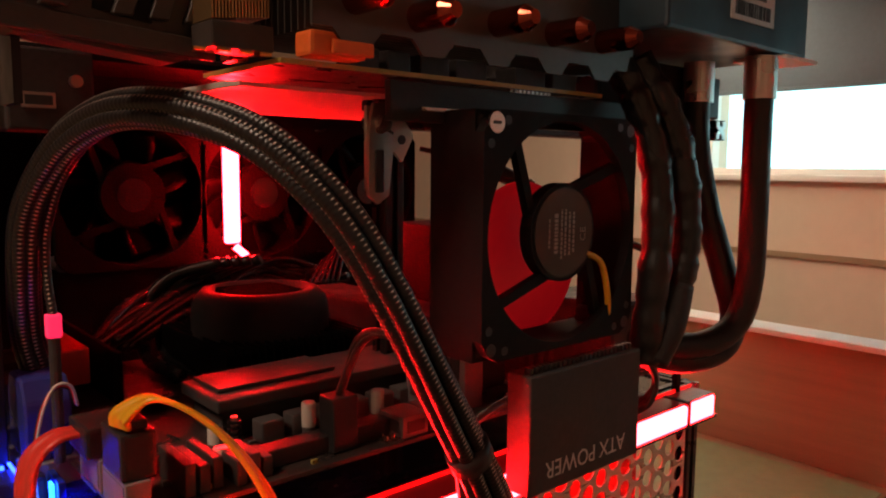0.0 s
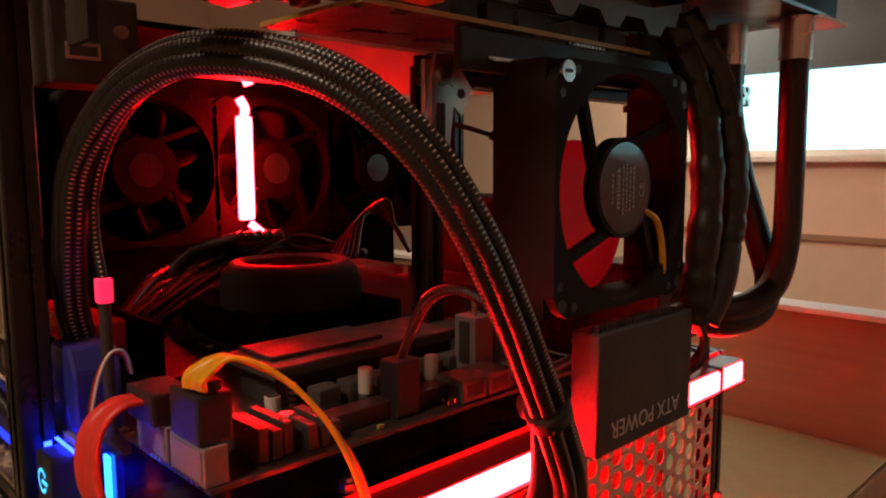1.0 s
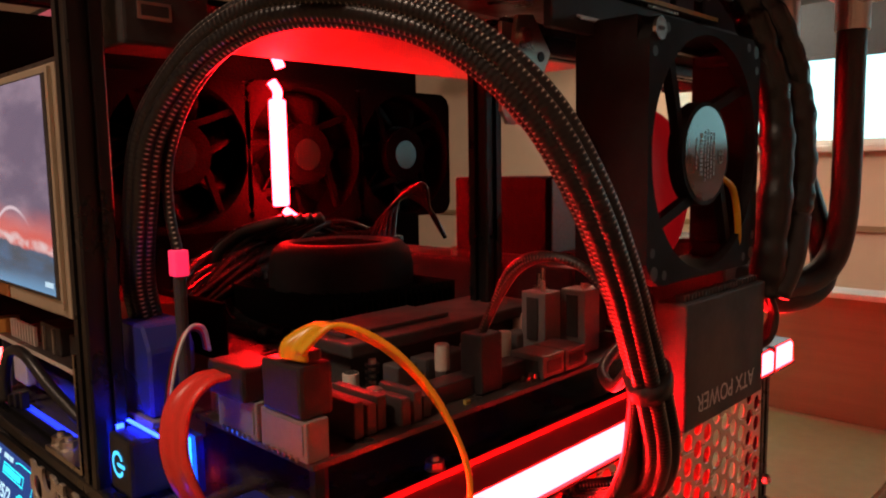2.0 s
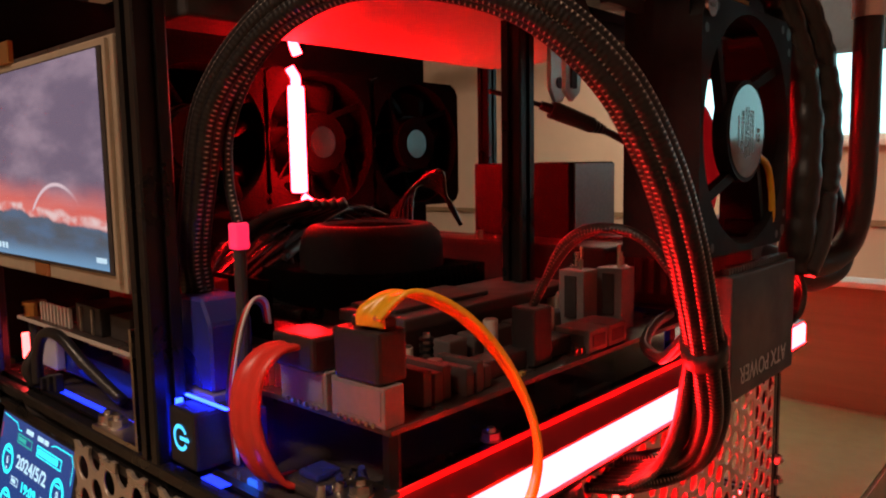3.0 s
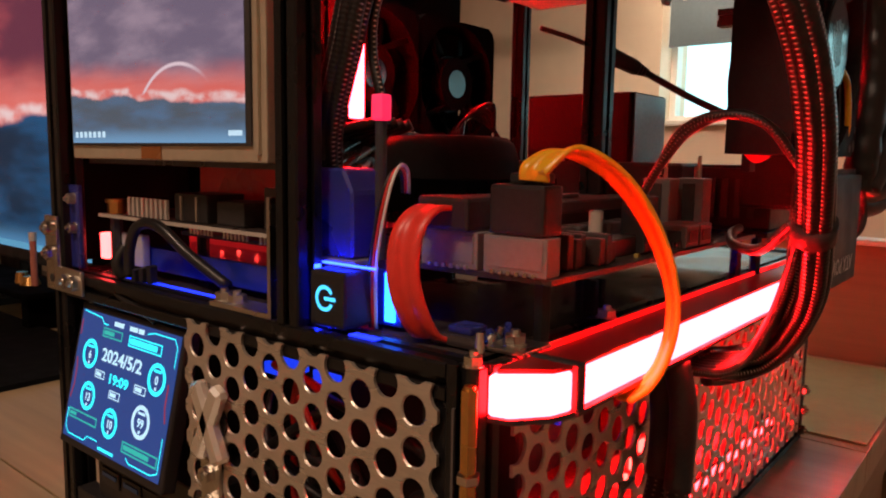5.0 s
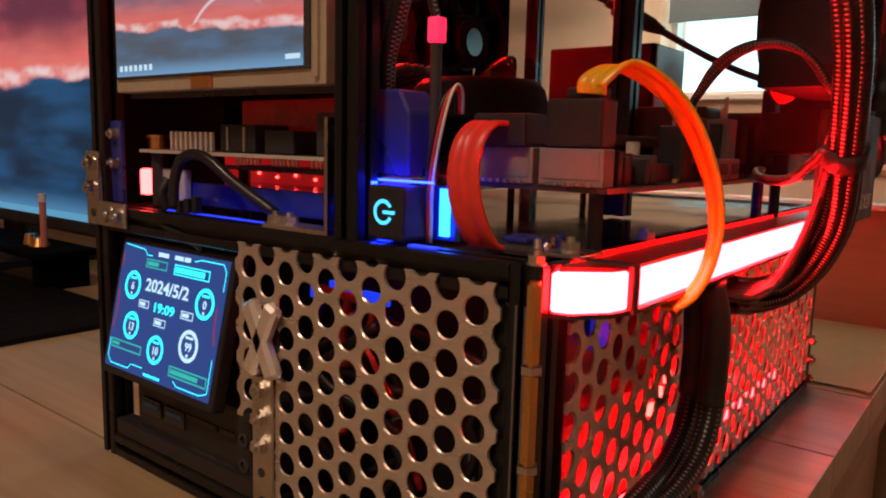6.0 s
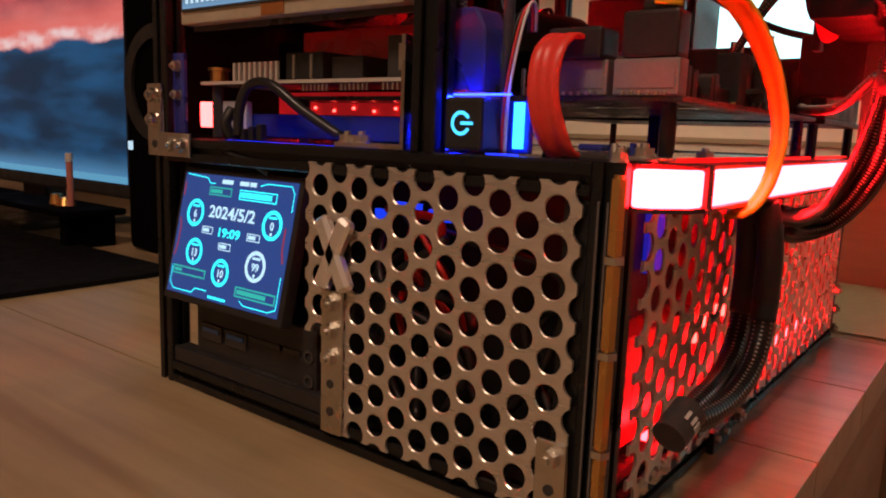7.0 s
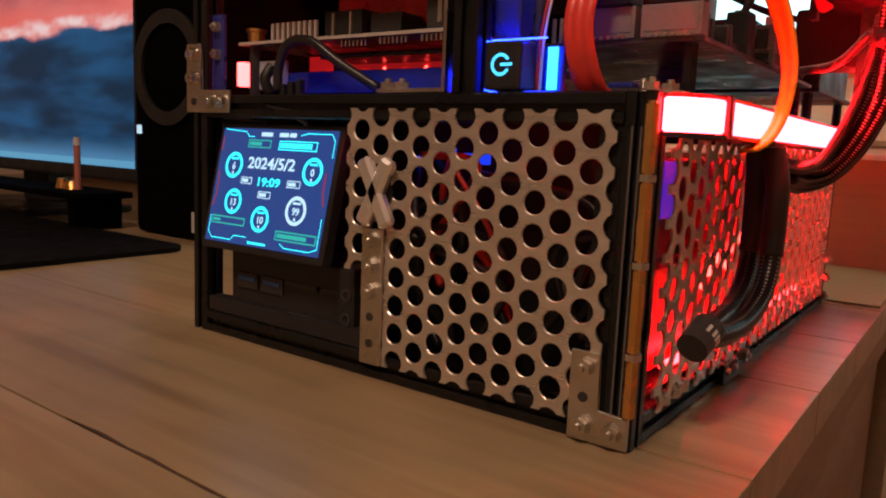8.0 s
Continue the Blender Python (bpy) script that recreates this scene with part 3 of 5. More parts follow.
rail_lamp = thing("spot_rail", "dark rail with three small lit lamps before the blind", "lamp", (700, 50, 440))
part("rail", box(680, 720, -130, 700, 436, 450, 2), BLACK, rail_lamp)
part("rod", rod((700, -60, 450), (700, -60, 1700), 4, 12), BLACK, rail_lamp)
part("rod", rod((700, 620, 450), (700, 620, 1700), 4, 12), BLACK, rail_lamp)
for y in (66, 92, 118):
    part("lamp", box(678.5, 679.8, y, y + 15, 440, 445, 0.5), TASK_ICON, rail_lamp, "small lit lamp")

# ---- the desk ----
desk = thing("desk", "oak laminate desk with plank joints and a brown edge", "desk", (100, 400, -38))
seams = [-620, -417, -311, -205, -99, 6, 112, 218, 324, 430, 535]
for a, b in zip(seams, seams[1:]):
    part("plank", box(a + 0.5, b - 0.5, -35, 1500, -20, 0, 0.35), WOOD, desk)
crack = [(-99.6, 60), (-99.0, 76), (-98.9, 90), (-98.1, 104), (-98.6, 116), (-97.7, 130), (-98.5, 146), (-98.9, 152), (-99.2, 134), (-99.7, 110), (-99.9, 92), (-100.3, 74)]
part("crack", prism(crack, "z", 0.03, 0.12), material("dark_split_wood", (0.09, 0.05, 0.028), 0.7, grain=0.3, grain_scale=400), desk, "dark split along a plank joint")
part("core", box(-619, 534, -34.4, 1499, -38, -20.5), BROWN_PANEL, desk, "brown board under the planks")
part("back_panel", box(536, 552, -34, 1500, -300, 96, 1), BROWN_PANEL, desk, "brown upright panel behind the desk")
part("ledge", box(530, 560, -38, 1500, 96.4, 101, 1), SILL, desk, "thin white top edge")
part("side_panel", box(-560, 520, -20, -2, -735, -38.5, 1), BROWN_PANEL, desk, "brown side panel")
part("side_panel", box(-560, 520, 1480, 1498, -735, -38.5, 1), BROWN_PANEL, desk, "brown side panel")

# Added sheet that gives the back of the desk its green tone.
alone("green_sheet", box(334, 520, -33, 210, 0.3, 1.6, 0.4), material("pale_green_sheet", (0.30, 0.36, 0.20), 0.55, grain=0.12, grain_scale=80, bump=0.1), "thin pale green sheet added at the back of the desk", "desk mat")

# ---- the open computer case ----
W, D, H, TOP = 224, 325, 111, 285
case = thing("computer_case", "open black slotted-aluminium computer frame on the desk", "computer case", (160, 112, 0))
for x in (0, D - 10):
    for y in (0, W - 10):
        tall = (x, y) in ((0, W - 10), (D - 10, W - 10))
        part("post", beam((x, y, 0), (x, y, TOP if tall and x == 0 else H)), BLACK, case)
part("post", beam((D - 10, 197, H), (D - 10, 197, TOP - 10)), BLACK, case)
part("post", beam((0, 65, H), (0, 65, TOP)), BLACK, case)
part("post", beam((148, 47, H), (148, 47, TOP - 10)), BLACK, case)
part("rail", beam((118, 11, 239), (312, 11, 239)), BLACK, case)
for z in (0, H - 10):
    for x in (0, D - 10):
        part("rail", beam((x, 10, z), (x, W - 10, z)), BLACK, case)
    for y in (0, W - 10):
        part("rail", beam((10, y, z), (D - 10, y, z)), BLACK, case)
for y in (47, W - 10):
    part("rail", beam((10, y, TOP - 10), (D - 10, y, TOP - 10)), BLACK, case)
part("rail", beam((D - 10, 10, TOP - 10), (D - 10, W - 10, TOP - 10)), BLACK, case)
part("rail", beam((0, 75, TOP - 10), (0, W - 10, TOP - 10)), BLACK, case)
DECK = material("black_gloss_deck", (0.060, 0.048, 0.048), 0.14, grain=0.15, grain_scale=200)
part("deck_plate", box(10.3, D - 10.3, 10.3, W - 10.3, 107, 110, 0.4), DECK, case, "glossy black deck plate")
part("floor_plate", box(10.3, D - 10.3, 10.3, W - 10.3, 2, 4), BLACK, case)
part("top_plate", box(74, 262, 27, 152, 251.3, 253.8, 0.5), PLATE, case, "pale top plate lit red from below")
# Near-black sheet added to keep the gap behind the top plate dark.
part("dark_filler_sheet", box(60, D - 14, 152, W - 12, 271, 274, 0.5), FAR_BLACK, case, "added near-black sheet behind the top plate")

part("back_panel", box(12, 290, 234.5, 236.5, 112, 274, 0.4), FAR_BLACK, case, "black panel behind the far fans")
# perforated front: (w along -y from its left edge), columns of holes run upright
bm = perforated(111.5, 99, 9.63, 11.0, 3.95, 1.0, (7.8, 2.9), (100.5, 36))
bmesh.ops.transform(bm, matrix=Matrix(((0, 0, -1, -0.3), (1, 0, 0, 11.2), (0, 1, 0, 6.4), (0, 0, 0, 1))), verts=bm.verts)
part("perforated_front", bm, PERF, case, "nickel sheet with staggered round holes")
bm = perforated(296, 96, 9.63, 11.0, 3.95, 1.0, (11.5, 8), None)
bmesh.ops.transform(bm, matrix=Matrix(((1, 0, 0, 14), (0, 0, -1, -0.3), (0, 1, 0, 8), (0, 0, 0, 1))), verts=bm.verts)
part("perforated_side", bm, PERF, case, "nickel sheet with staggered round holes")
part("edge_strip", box(1.2, 2.6, 9.6, 18, 10.4, 100.6), BLACK, case)
# Added sheet that stops the side's red light from reaching the front holes.
part("baffle", box(34, 35.5, 11, 212, 5, 106), BLACK_MATTE, case, "added black baffle that keeps red light off the front")


def bracket(outline, x, bolts, holes=()):
    """A flat corner bracket standing just before the plane x, with nuts on it and open holes shown as dark sockets."""
    b = part("corner_bracket", prism(outline, "x", x - 1.4, x, 0.25), STEEL, case, "bright steel corner bracket")
    for y, z in bolts:
        nut_bolt((x - 1.4, y, z), (-1, 0, 0), b)
    for y, z in holes:
        part("hole", rod((x - 1.75, y, z), (x - 1.42, y, z), 1.7, 14), DARK_INK, b)
    return b


bracket([(0.5, 0.5), (21, 0.5), (21, 30), (11, 30), (11, 11), (0.5, 11)], -0.6, [(16, 25), (16, 5.5), (5.5, 5.5)], [(16, 15)])
bracket([(195, 103), (226, 103), (226, 134), (215.5, 134), (215.5, 113), (195, 113)], -0.6, [(220.5, 129), (220.5, 118.5), (207, 108), (199, 108)], [(220.5, 108)])
bracket([(101.6, 6.5), (112, 6.5), (112, 60), (101.6, 60)], -1.6, [(107, 55.5), (107, 45.5), (107, 35.6)], [(107, 25.5), (107, 15)])
bb = part("bay_bracket", prism([(78, 111.3), (110, 111.3), (110, 112.8), (79.5, 112.8), (79.5, 148), (78, 148)], "x", 0.5, 10), STEEL, case, "thin bright angle bracket")
for y in (101, 108):
    nut_bolt((5, y, 112.8), (0, 0, 1), bb)
tb = part("top_clamp", box(16, 30, -2, 11, 111.2, 112.4, 0.3), STEEL, case)
nut_bolt((23, 5, 112.4), (0, 0, 1), tb)
nut_bolt((75, 5, 111.2), (0, 0, 1), tb)
nut_bolt((2, 3, 111.2), (0, 0, 1), tb, 2.2)
sb = part("side_foot", box(90, 110, -3, -0.4, 0.6, 9, 0.3), BLACK, case)
for x in (94, 104, 126):
    nut_bolt((x, -0.4, 6), (0, -1, 0), sb)
for x in (26, 35, 44):
    nut_bolt((x, 0, 10.2), (0, -0.3, 1), sb, 2.2)
for z in (6, 18, 30):
    nut_bolt((D - 5, -0.2, z), (0, -1, 0), sb)
# chain of hexagonal brass spacers at the front corner
st = part("spacer_column", rod((-2.6, 0.4, 12), (-2.6, 0.4, 108), 1.4, 12), BRASS, case, "column of hexagonal brass spacers")
for z0, z1 in ((12.5, 30), (33, 58), (61, 84), (87, 107)):
    part("spacer", rod((-2.6, 0.4, z0), (-2.6, 0.4, z1), 2.1, 6), BRASS, st)
for z in (31.5, 59.5, 85.5):
    part("nut", rod((-2.6, 0.4, z - 1), (-2.6, 0.4, z + 1), 2.9, 6), STEEL, st)

part("side_plate", box(100, 228, -19.5, -16.5, 239.5, 251.8, 0.4), BLACK_PLASTIC, case, "dark plate above the side fan")
part("side_plate_slot", box(112, 150, -20.2, -19.6, 243, 244.2, 0.1), STEEL, case)
# thin acrylic sheets seen edge on at the front corner
for y in (3.6, 6.4):
    part("acrylic_edge", box(-0.9, 0.9, y, y + 0.7, 10.5, 100.5, 0.1), HEATSINK, case)

# hinge plate hanging from the upper frame
hp = part("hinge_plate", prism([(106, 246), (114, 247), (123, 236), (118, 227), (114, 231), (112.5, 216), (108, 213), (104, 216), (104.5, 238)], "y", -2.5, -1, 0.2), STEEL, case, "bright drilled hinge plate")
part("hole", rod((117.5, -2.9, 234.5), (117.5, -2.52, 234.5), 1.6, 14), DARK_INK, hp)
part("screw", rod((109, -4, 240), (109, -2.4, 240), 2.4, 14), STEEL, hp)
part("slot", box(106.6, 109.8, -2.8, -2.52, 217, 231, 0.5), DARK_INK, hp)
hp = part("hinge_plate", prism([(110, 246), (120, 246), (120, 218), (117, 214), (113, 214), (110, 218)], "y", 7, 8.6, 0.2), STEEL, case, "bright drilled hinge plate")
part("hole", rod((115, 6.6, 220), (115, 6.98, 220), 1.8, 14), DARK_INK, hp)

# ---- red light bar along the case's upper edge ----
bar = thing("light_bar", "lit red-white diffuser bar along the case's upper edge", "led light", (160, -8, 98))
Z0, Z1 = 99.4, 109.6
part("end_piece", prism([(3, -0.6), (4.5, -6), (13, -12.5), (20, -14.2), (20, -2), (10, -0.8)], "z", Z0, Z1, 0.6), LED_WHITE_RED, bar, "lit chamfered end")
part("diffuser", prism([(24, -14.6), (312, -15.5), (316, -13), (316, -2), (24, -2)], "z", Z0, Z1, 0.8), LED_WHITE_RED, bar, "long lit diffuser")
part("cover", box(22, 314, -14, -1.2, Z1 + 0.1, Z1 + 1.2, 0.3), RED_COVER, bar, "red upper cover")
part("end_cover", prism([(5, -2), (14, -12), (20, -13.8), (20, -1.2), (8, -1)], "z", Z1 + 0.1, Z1 + 1.2), RED_COVER, bar)
for x in (20, 286):
    part("strap", prism([(x + 0.2, -15.4), (x + 3.8, -15.6), (x + 3.8, -1), (x + 0.2, -1)], "z", Z0 - 0.9, Z1 + 1.6, 0.4), BLACK_PLASTIC, bar, "black strap")
part("underside", box(20.2, 316, -15.6, -0.8, Z0 - 1.4, Z0 - 0.1, 0.2), BLACK_PLASTIC, bar)
part("end_underside", prism([(2.6, -0.6), (4.2, -6.4), (12.8, -13), (20, -14.8), (20, -0.8)], "z", Z0 - 1.4, Z0 - 0.1), BLACK_PLASTIC, bar)
# Glowing edge added to redden the deck; the bar itself has none.
part("inner_edge", box(24, 314, -1.0, -0.3, Z1 + 0.2, Z1 + 2.6), EDGE_GLOW, bar, "added red glow along the inner edge")

# ---- inside the base ----
psu = thing("power_supply", "grey boxed power supply inside the base", "power supply", (140, 75, 5))
part("body", box(40, 300, 32, 128, 5, 92, 1.2), BLACK_PLASTIC, psu)
# Red light inside the base, put into these panels' colour and outline.
part("label", box(128, 298, 20, 31.9, 7, 91, 0.4), RED_ACRYLIC, psu, "added red panel that stands for the red glow")
part("label", box(42, 127.5, 20, 31.9, 7, 48, 0.4), RED_ACRYLIC, psu, "added red panel that stands for the red glow")
wires = thing("loose_wires", "tangle of dark wires behind the perforated front", "wires", (20, 80, 5))
rnd = random.Random(3)
for i in range(14):
    y0, z0 = rnd.uniform(20, 118), rnd.uniform(10, 40)
    pts = [(rnd.uniform(13, 30), min(118, max(16, y0 + rnd.uniform(-16, 16) * s)), z0 + s * rnd.uniform(14, 24)) for s in range(4)]
    part("wire", tube(pts, rnd.uniform(1.0, 2.0), 7), (RED_WIRE if i % 5 == 2 else BLACK_WIRE), wires, smooth=True)
part("wire", tube([(16, 21, 20), (15, 22, 50), (16, 22, 78), (18, 24, 96)], 1.0, 7), WHITE_WIRE, wires, smooth=True)
inner = thing("inner_glow", "lit red strips inside the base", "led light", (180, 14, 10))
part("strip", box(62, 306, 11.5, 14.5, 10.5, 12.5), LED_DIM, inner)
part("strip", box(180, 306, 11.5, 14.5, 98.5, 100.5), LED_DIM, inner)
# Hidden glow added to redden what shows through the front holes.
red_fill = thing("inner_glow", "added red glow strip hidden behind the front rail", "led light", (12, 62, 104))
part("strip", box(11, 13.5, 24, 100, 104.6, 106.6), FAINT_RED, red_fill)
for x, z in ((122, 33), (130, 38), (138, 43), (150, 40), (162, 46), (174, 50), (186, 55), (198, 60), (160, 38), (184, 46), (206, 52)):
    part("lamp", box(x, x + 5, 18.2, 19.8, z, z + 5, 0.4), LED_SPOT, inner)
# Glowing box added to tint the corner's holes blue.
corner_blue = thing("inner_glow", "added patch of blue glow inside the base beside the power supply", "led light", (100, 28, 66))
part("strip", box(88, 104, 28, 30, 66, 90, 0.3), DIM_BLUE, corner_blue)
# Glowing patches in place of surfaces that blue light falls on.
blue_in = thing("inner_glow", "added blue glow patches for blue-lit surfaces inside the front", "led light", (24, 90, 90))
for y0, y1, z0, z1 in ((72, 84, 86, 90), (88, 100, 88, 91.5), (103, 110, 84, 88)):
    part("strip", box(22, 24, y0, y1, z0, z1, 0.3), MID_BLUE, blue_in)

# ---- badge ----
em = bmesh.new()
for s in (1, -1):
    m = Matrix.Translation((-4.2, 104.5, 74)) @ Matrix.Rotation(radians(27 * s), 4, "X")
    o = prism([(-3.3, -14), (3.3, -14), (3.3, 14), (-3.3, 14)], "x", -2.4, 2.4)
    bmesh.ops.bevel(o, geom=list(o.edges), offset=1.3, segments=1, affect="EDGES")
    bmesh.ops.transform(o, matrix=m, verts=o.verts)
    merge(em, o)
badge = thing("badge", "chrome X-shaped badge on the perforated front", "badge", (-2, 104, 60))
part("letter", em, BADGE, badge)
part("backing", rod((-1.9, 104.5, 74), (-1.35, 104.5, 74), 6, 18), BLACK_PLASTIC, badge)


# ---- small status screen ----
def screen_frame(tl, tr, bl):
    """Pose with x to the right along the screen, y up it, z out of it, origin at its lower left, and its width and height."""
    tl, tr, bl = Vector(tl), Vector(tr), Vector(bl)
    x, y = (tr - tl), (tl - bl)
    w, h = x.length, y.length
    x.normalize()
    y.normalize()
    z = x.cross(y)
    m = Matrix((x, y, z)).transposed().to_4x4()
    m.translation = bl
    return m, w, h


SM, SW, SH = screen_frame((3, 204, 96.5), (3, 131, 96.5), (-8, 204, 46))
stat = thing("status_screen", "small lit status display leaning on the case front", "display", (-3, 167, 44))


def on_screen(o):
    bmesh.ops.transform(o, matrix=SM, verts=o.verts)
    return o


part("housing", on_screen(box(-2.4, SW + 2.6, -3.2, SH + 2.2, -6, -0.3, 0.8)), BLACK_PLASTIC, stat, "thin black housing")
part("panel", on_screen(box(0, SW, 0, SH, -0.25, 0)), SCREEN_NAVY, stat, "lit navy panel")


def dial(u, v, r, mat, text, size=3.6):
    m = SM @ Matrix.Translation((u * SW, v * SH, 0.06))
    d = part("dial", ring_plate(r * 0.74, r, 32, m, 0.06), mat, stat)
    lettering("figure", text, size, m @ Matrix.Translation((0, -0.5, 0)), SCREEN_PALE, d, bold=0.1)
    part("caption", on_screen(box(u * SW - r * 0.4, u * SW + r * 0.4, v * SH + r * 0.42, v * SH + r * 0.58, 0.05, 0.1)), mat, d)
    part("caption", on_screen(box(u * SW - r * 0.1, u * SW + r * 0.1, v * SH - r * 0.68, v * SH - r * 0.48, 0.05, 0.1)), SCREEN_PALE, d)


dial(0.155, 0.675, 5.9, SCREEN_CYAN, "6", 4.4)
dial(0.845, 0.665, 5.9, SCREEN_CYAN, "0", 4.4)
dial(0.205, 0.36, 5.7, SCREEN_CYAN, "13", 4.4)
dial(0.475, 0.235, 5.7, SCREEN_CYAN, "10", 4.4)
dial(0.765, 0.34, 6.2, SCREEN_PALE, "99", 4.4)
lettering("date", "2024/5/2", 7.0, SM @ Matrix.Translation((0.49 * SW, 0.70 * SH, 0.06)), SCREEN_PALE, stat, width=30, bold=0.16)
lettering("clock_time", "19:09", 5.2, SM @ Matrix.Translation((0.49 * SW, 0.545 * SH, 0.06)), SCREEN_CYAN, stat, width=14, bold=0.12)


def outline(u0, u1, v0, v1, t, mat, fill=0.0):
    o = bmesh.new()
    x0, x1, y0, y1 = u0 * SW, u1 * SW, v0 * SH, v1 * SH
    for a in ((x0, x1, y0, y0 + t), (x0, x1, y1 - t, y1), (x0, x0 + t, y0 + t, y1 - t), (x1 - t, x1, y0 + t, y1 - t)):
        box(*a, 0.04, 0.1, bm=o)
    f = part("gauge_frame", on_screen(o), mat, stat)
    if fill:
        part("gauge_bar", on_screen(box(x0 + 2 * t, x0 + 2 * t + (x1 - x0 - 4 * t) * fill, y0 + 2 * t, y1 - 2 * t, 0.04, 0.1)), mat, f)


outline(0.255, 0.46, 0.835, 0.905, 0.5, SCREEN_TEAL, 0.6)
outline(0.53, 0.85, 0.825, 0.905, 0.5, SCREEN_CYAN, 0.9)
outline(0.03, 0.345, 0.155, 0.225, 0.6, SCREEN_TEAL, 0.25)
outline(0.63, 0.965, 0.085, 0.165, 0.6, SCREEN_TEAL, 0.8)
outline(0.245, 0.345, 0.52, 0.58, 0.4, SCREEN_PALE, 0.7)
outline(0.655, 0.765, 0.52, 0.58, 0.4, SCREEN_PALE, 0.7)
outline(0.42, 0.53, 0.41, 0.47, 0.4, SCREEN_PALE, 0.7)
for u0, u1 in ((0.36, 0.46), (0.52, 0.6), (0.61, 0.665)):
    part("caption", on_screen(box(u0 * SW, u1 * SW, 0.935 * SH, 0.97 * SH, 0.04, 0.1)), SCREEN_PALE, stat)
part("caption", on_screen(box(0.40 * SW, 0.56 * SW, 0.02 * SH, 0.04 * SH, 0.04, 0.1)), SCREEN_CYAN, stat)


def trace(points, mat, t=0.45):
    o = bmesh.new()
    for (a, b), (c, d) in zip(points, points[1:]):
        p, q = Vector((a * SW, b * SH, 0.07)), Vector((c * SW, d * SH, 0.07))
        n = (q - p).normalized().cross(Vector((0, 0, 1))) * t / 2
        o.faces.new([o.verts.new(w) for w in (p - n, q - n, q + n, p + n)])
    part("trace", on_screen(o), mat, stat)


trace([(0.02, 0.99), (0.22, 0.97), (0.25, 0.93), (0.30, 0.93)], SCREEN_CYAN)
trace([(0.70, 0.95), (0.76, 0.97), (0.95, 0.97), (0.98, 0.92), (0.98, 0.78)], SCREEN_CYAN)
trace([(0.015, 0.8), (0.015, 0.92)], SCREEN_RED, 0.9)
trace([(0.015, 0.30), (0.035, 0.4), (0.035, 0.55), (0.02, 0.62)], SCREEN_RED, 0.9)
trace([(0.975, 0.40), (0.955, 0.5), (0.955, 0.66)], SCREEN_RED, 0.9)
trace([(0.02, 0.22), (0.02, 0.08), (0.06, 0.03), (0.24, 0.03), (0.27, 0.07), (0.38, 0.07)], SCREEN_CYAN)
trace([(0.98, 0.3), (0.98, 0.06), (0.92, 0.03), (0.72, 0.03), (0.68, 0.06)], SCREEN_CYAN)
part("cable", tube([(4, 150, 99), (2, 158, 103), (2, 172, 106), (6, 185, 109)], 1.4, 8), BLACK_WIRE, stat, smooth=True)
part("support_arm", box(-2, 4, 160, 175, 50, 60, 0.5), BLACK_PLASTIC, stat)

# ---- front panel with two ports below the screen ----
hub = thing("usb_hub", "black front panel with two blue ports", "usb hub", (10, 165, 10))
part("body", box(4, 60, 122, 200, 11, 41, 1), BLACK_PLASTIC, hub)
part("lower_cover", box(1, 9, 112.5, 213.6, 10.3, 17, 0.5), BLACK_PLASTIC, hub)
USB_BLUE = material("blue_port_insert", (0.03, 0.10, 0.30), 0.4)
for y in (188, 171):
    p = part("port", box(3.0, 3.95, y - 7, y + 7, 24, 31, 0.2), DARK_GREY, hub)
    part("tongue", box(2.6, 2.98, y - 5.6, y + 5.6, 27.6, 29.4), USB_BLUE, p)
for k, (y, w) in enumerate(((152, 11), (137, 6))):
    part("caption", box(3.5, 3.96, y - w, y + w, 29, 31), DARK_GREY, hub)
    part("caption", box(3.5, 3.96, y - w * 0.8, y + w * 0.8, 16, 17.5), DARK_GREY, hub)
for z in (20, 30):
    part("jack", ring_plate(1.6, 2.8, 18, Matrix.Translation((3.9, 126, z)) @ Matrix.Rotation(radians(-90), 4, "Y"), 0.6), DARK_GREY, hub)

# ---- upper display ----
disp = thing("display", "small lit display in a cream metal frame", "display", (3, 140, 158))
part("frame", box(1.5, 7.5, 80, 204, 158, 232, 0.6), CREAM, disp, "cream metal frame")
part("rim", box(0.6, 1.45, 86.5, 202.5, 163, 229.5, 0.2), DARK_GREY, disp, "dark inner rim")
part("screen", quad_uv([(0.5, 201.5, 164), (0.5, 89, 164), (0.5, 89, 229), (0.5, 201.5, 229)]), SMALL_WALL, disp, "dusk landscape with a planet arc")
part("step", box(0.2, 1.4, 82.5, 84.5, 160.5, 231, 0.2), CREAM, disp)
for i in range(7):
    part("icon", box(0.35, 0.48, 197 - i * 3.6, 199 - i * 3.6, 166, 168.2), TASK_ICON, disp)
part("caption", box(0.35, 0.48, 90.5, 97.5, 166.2, 167.8), TASK_ICON, disp)
part("tape", box(1.0, 1.48, 138, 151, 158.4, 162.8, 0.1), material("kapton_tape", (0.32, 0.11, 0.03), 0.3, grain=0.1, grain_scale=200), disp, "amber tape")
part("back_board", box(8, 10, 78, 205, 156, 236, 0.3), PCB, disp)
part("clip", box(0.4, 2.4, 160, 172, 232.2, 240, 0.4), BRASS, disp)

# ---- little board in the bay below it ----
sbc = thing("controller_board", "small circuit board on standoffs in the case front", "circuit board", (30, 145, 112))
part("board", box(11, 72, 80.5, 204, 134, 135.5, 0.2), PCB, sbc)
part("board_edge", box(10.4, 10.95, 80.5, 204, 134.1, 135.4), PLATE, sbc)
part("chip_cover", box(13, 30, 84, 97, 135.6, 150, 0.5), DARK_GREY, sbc)
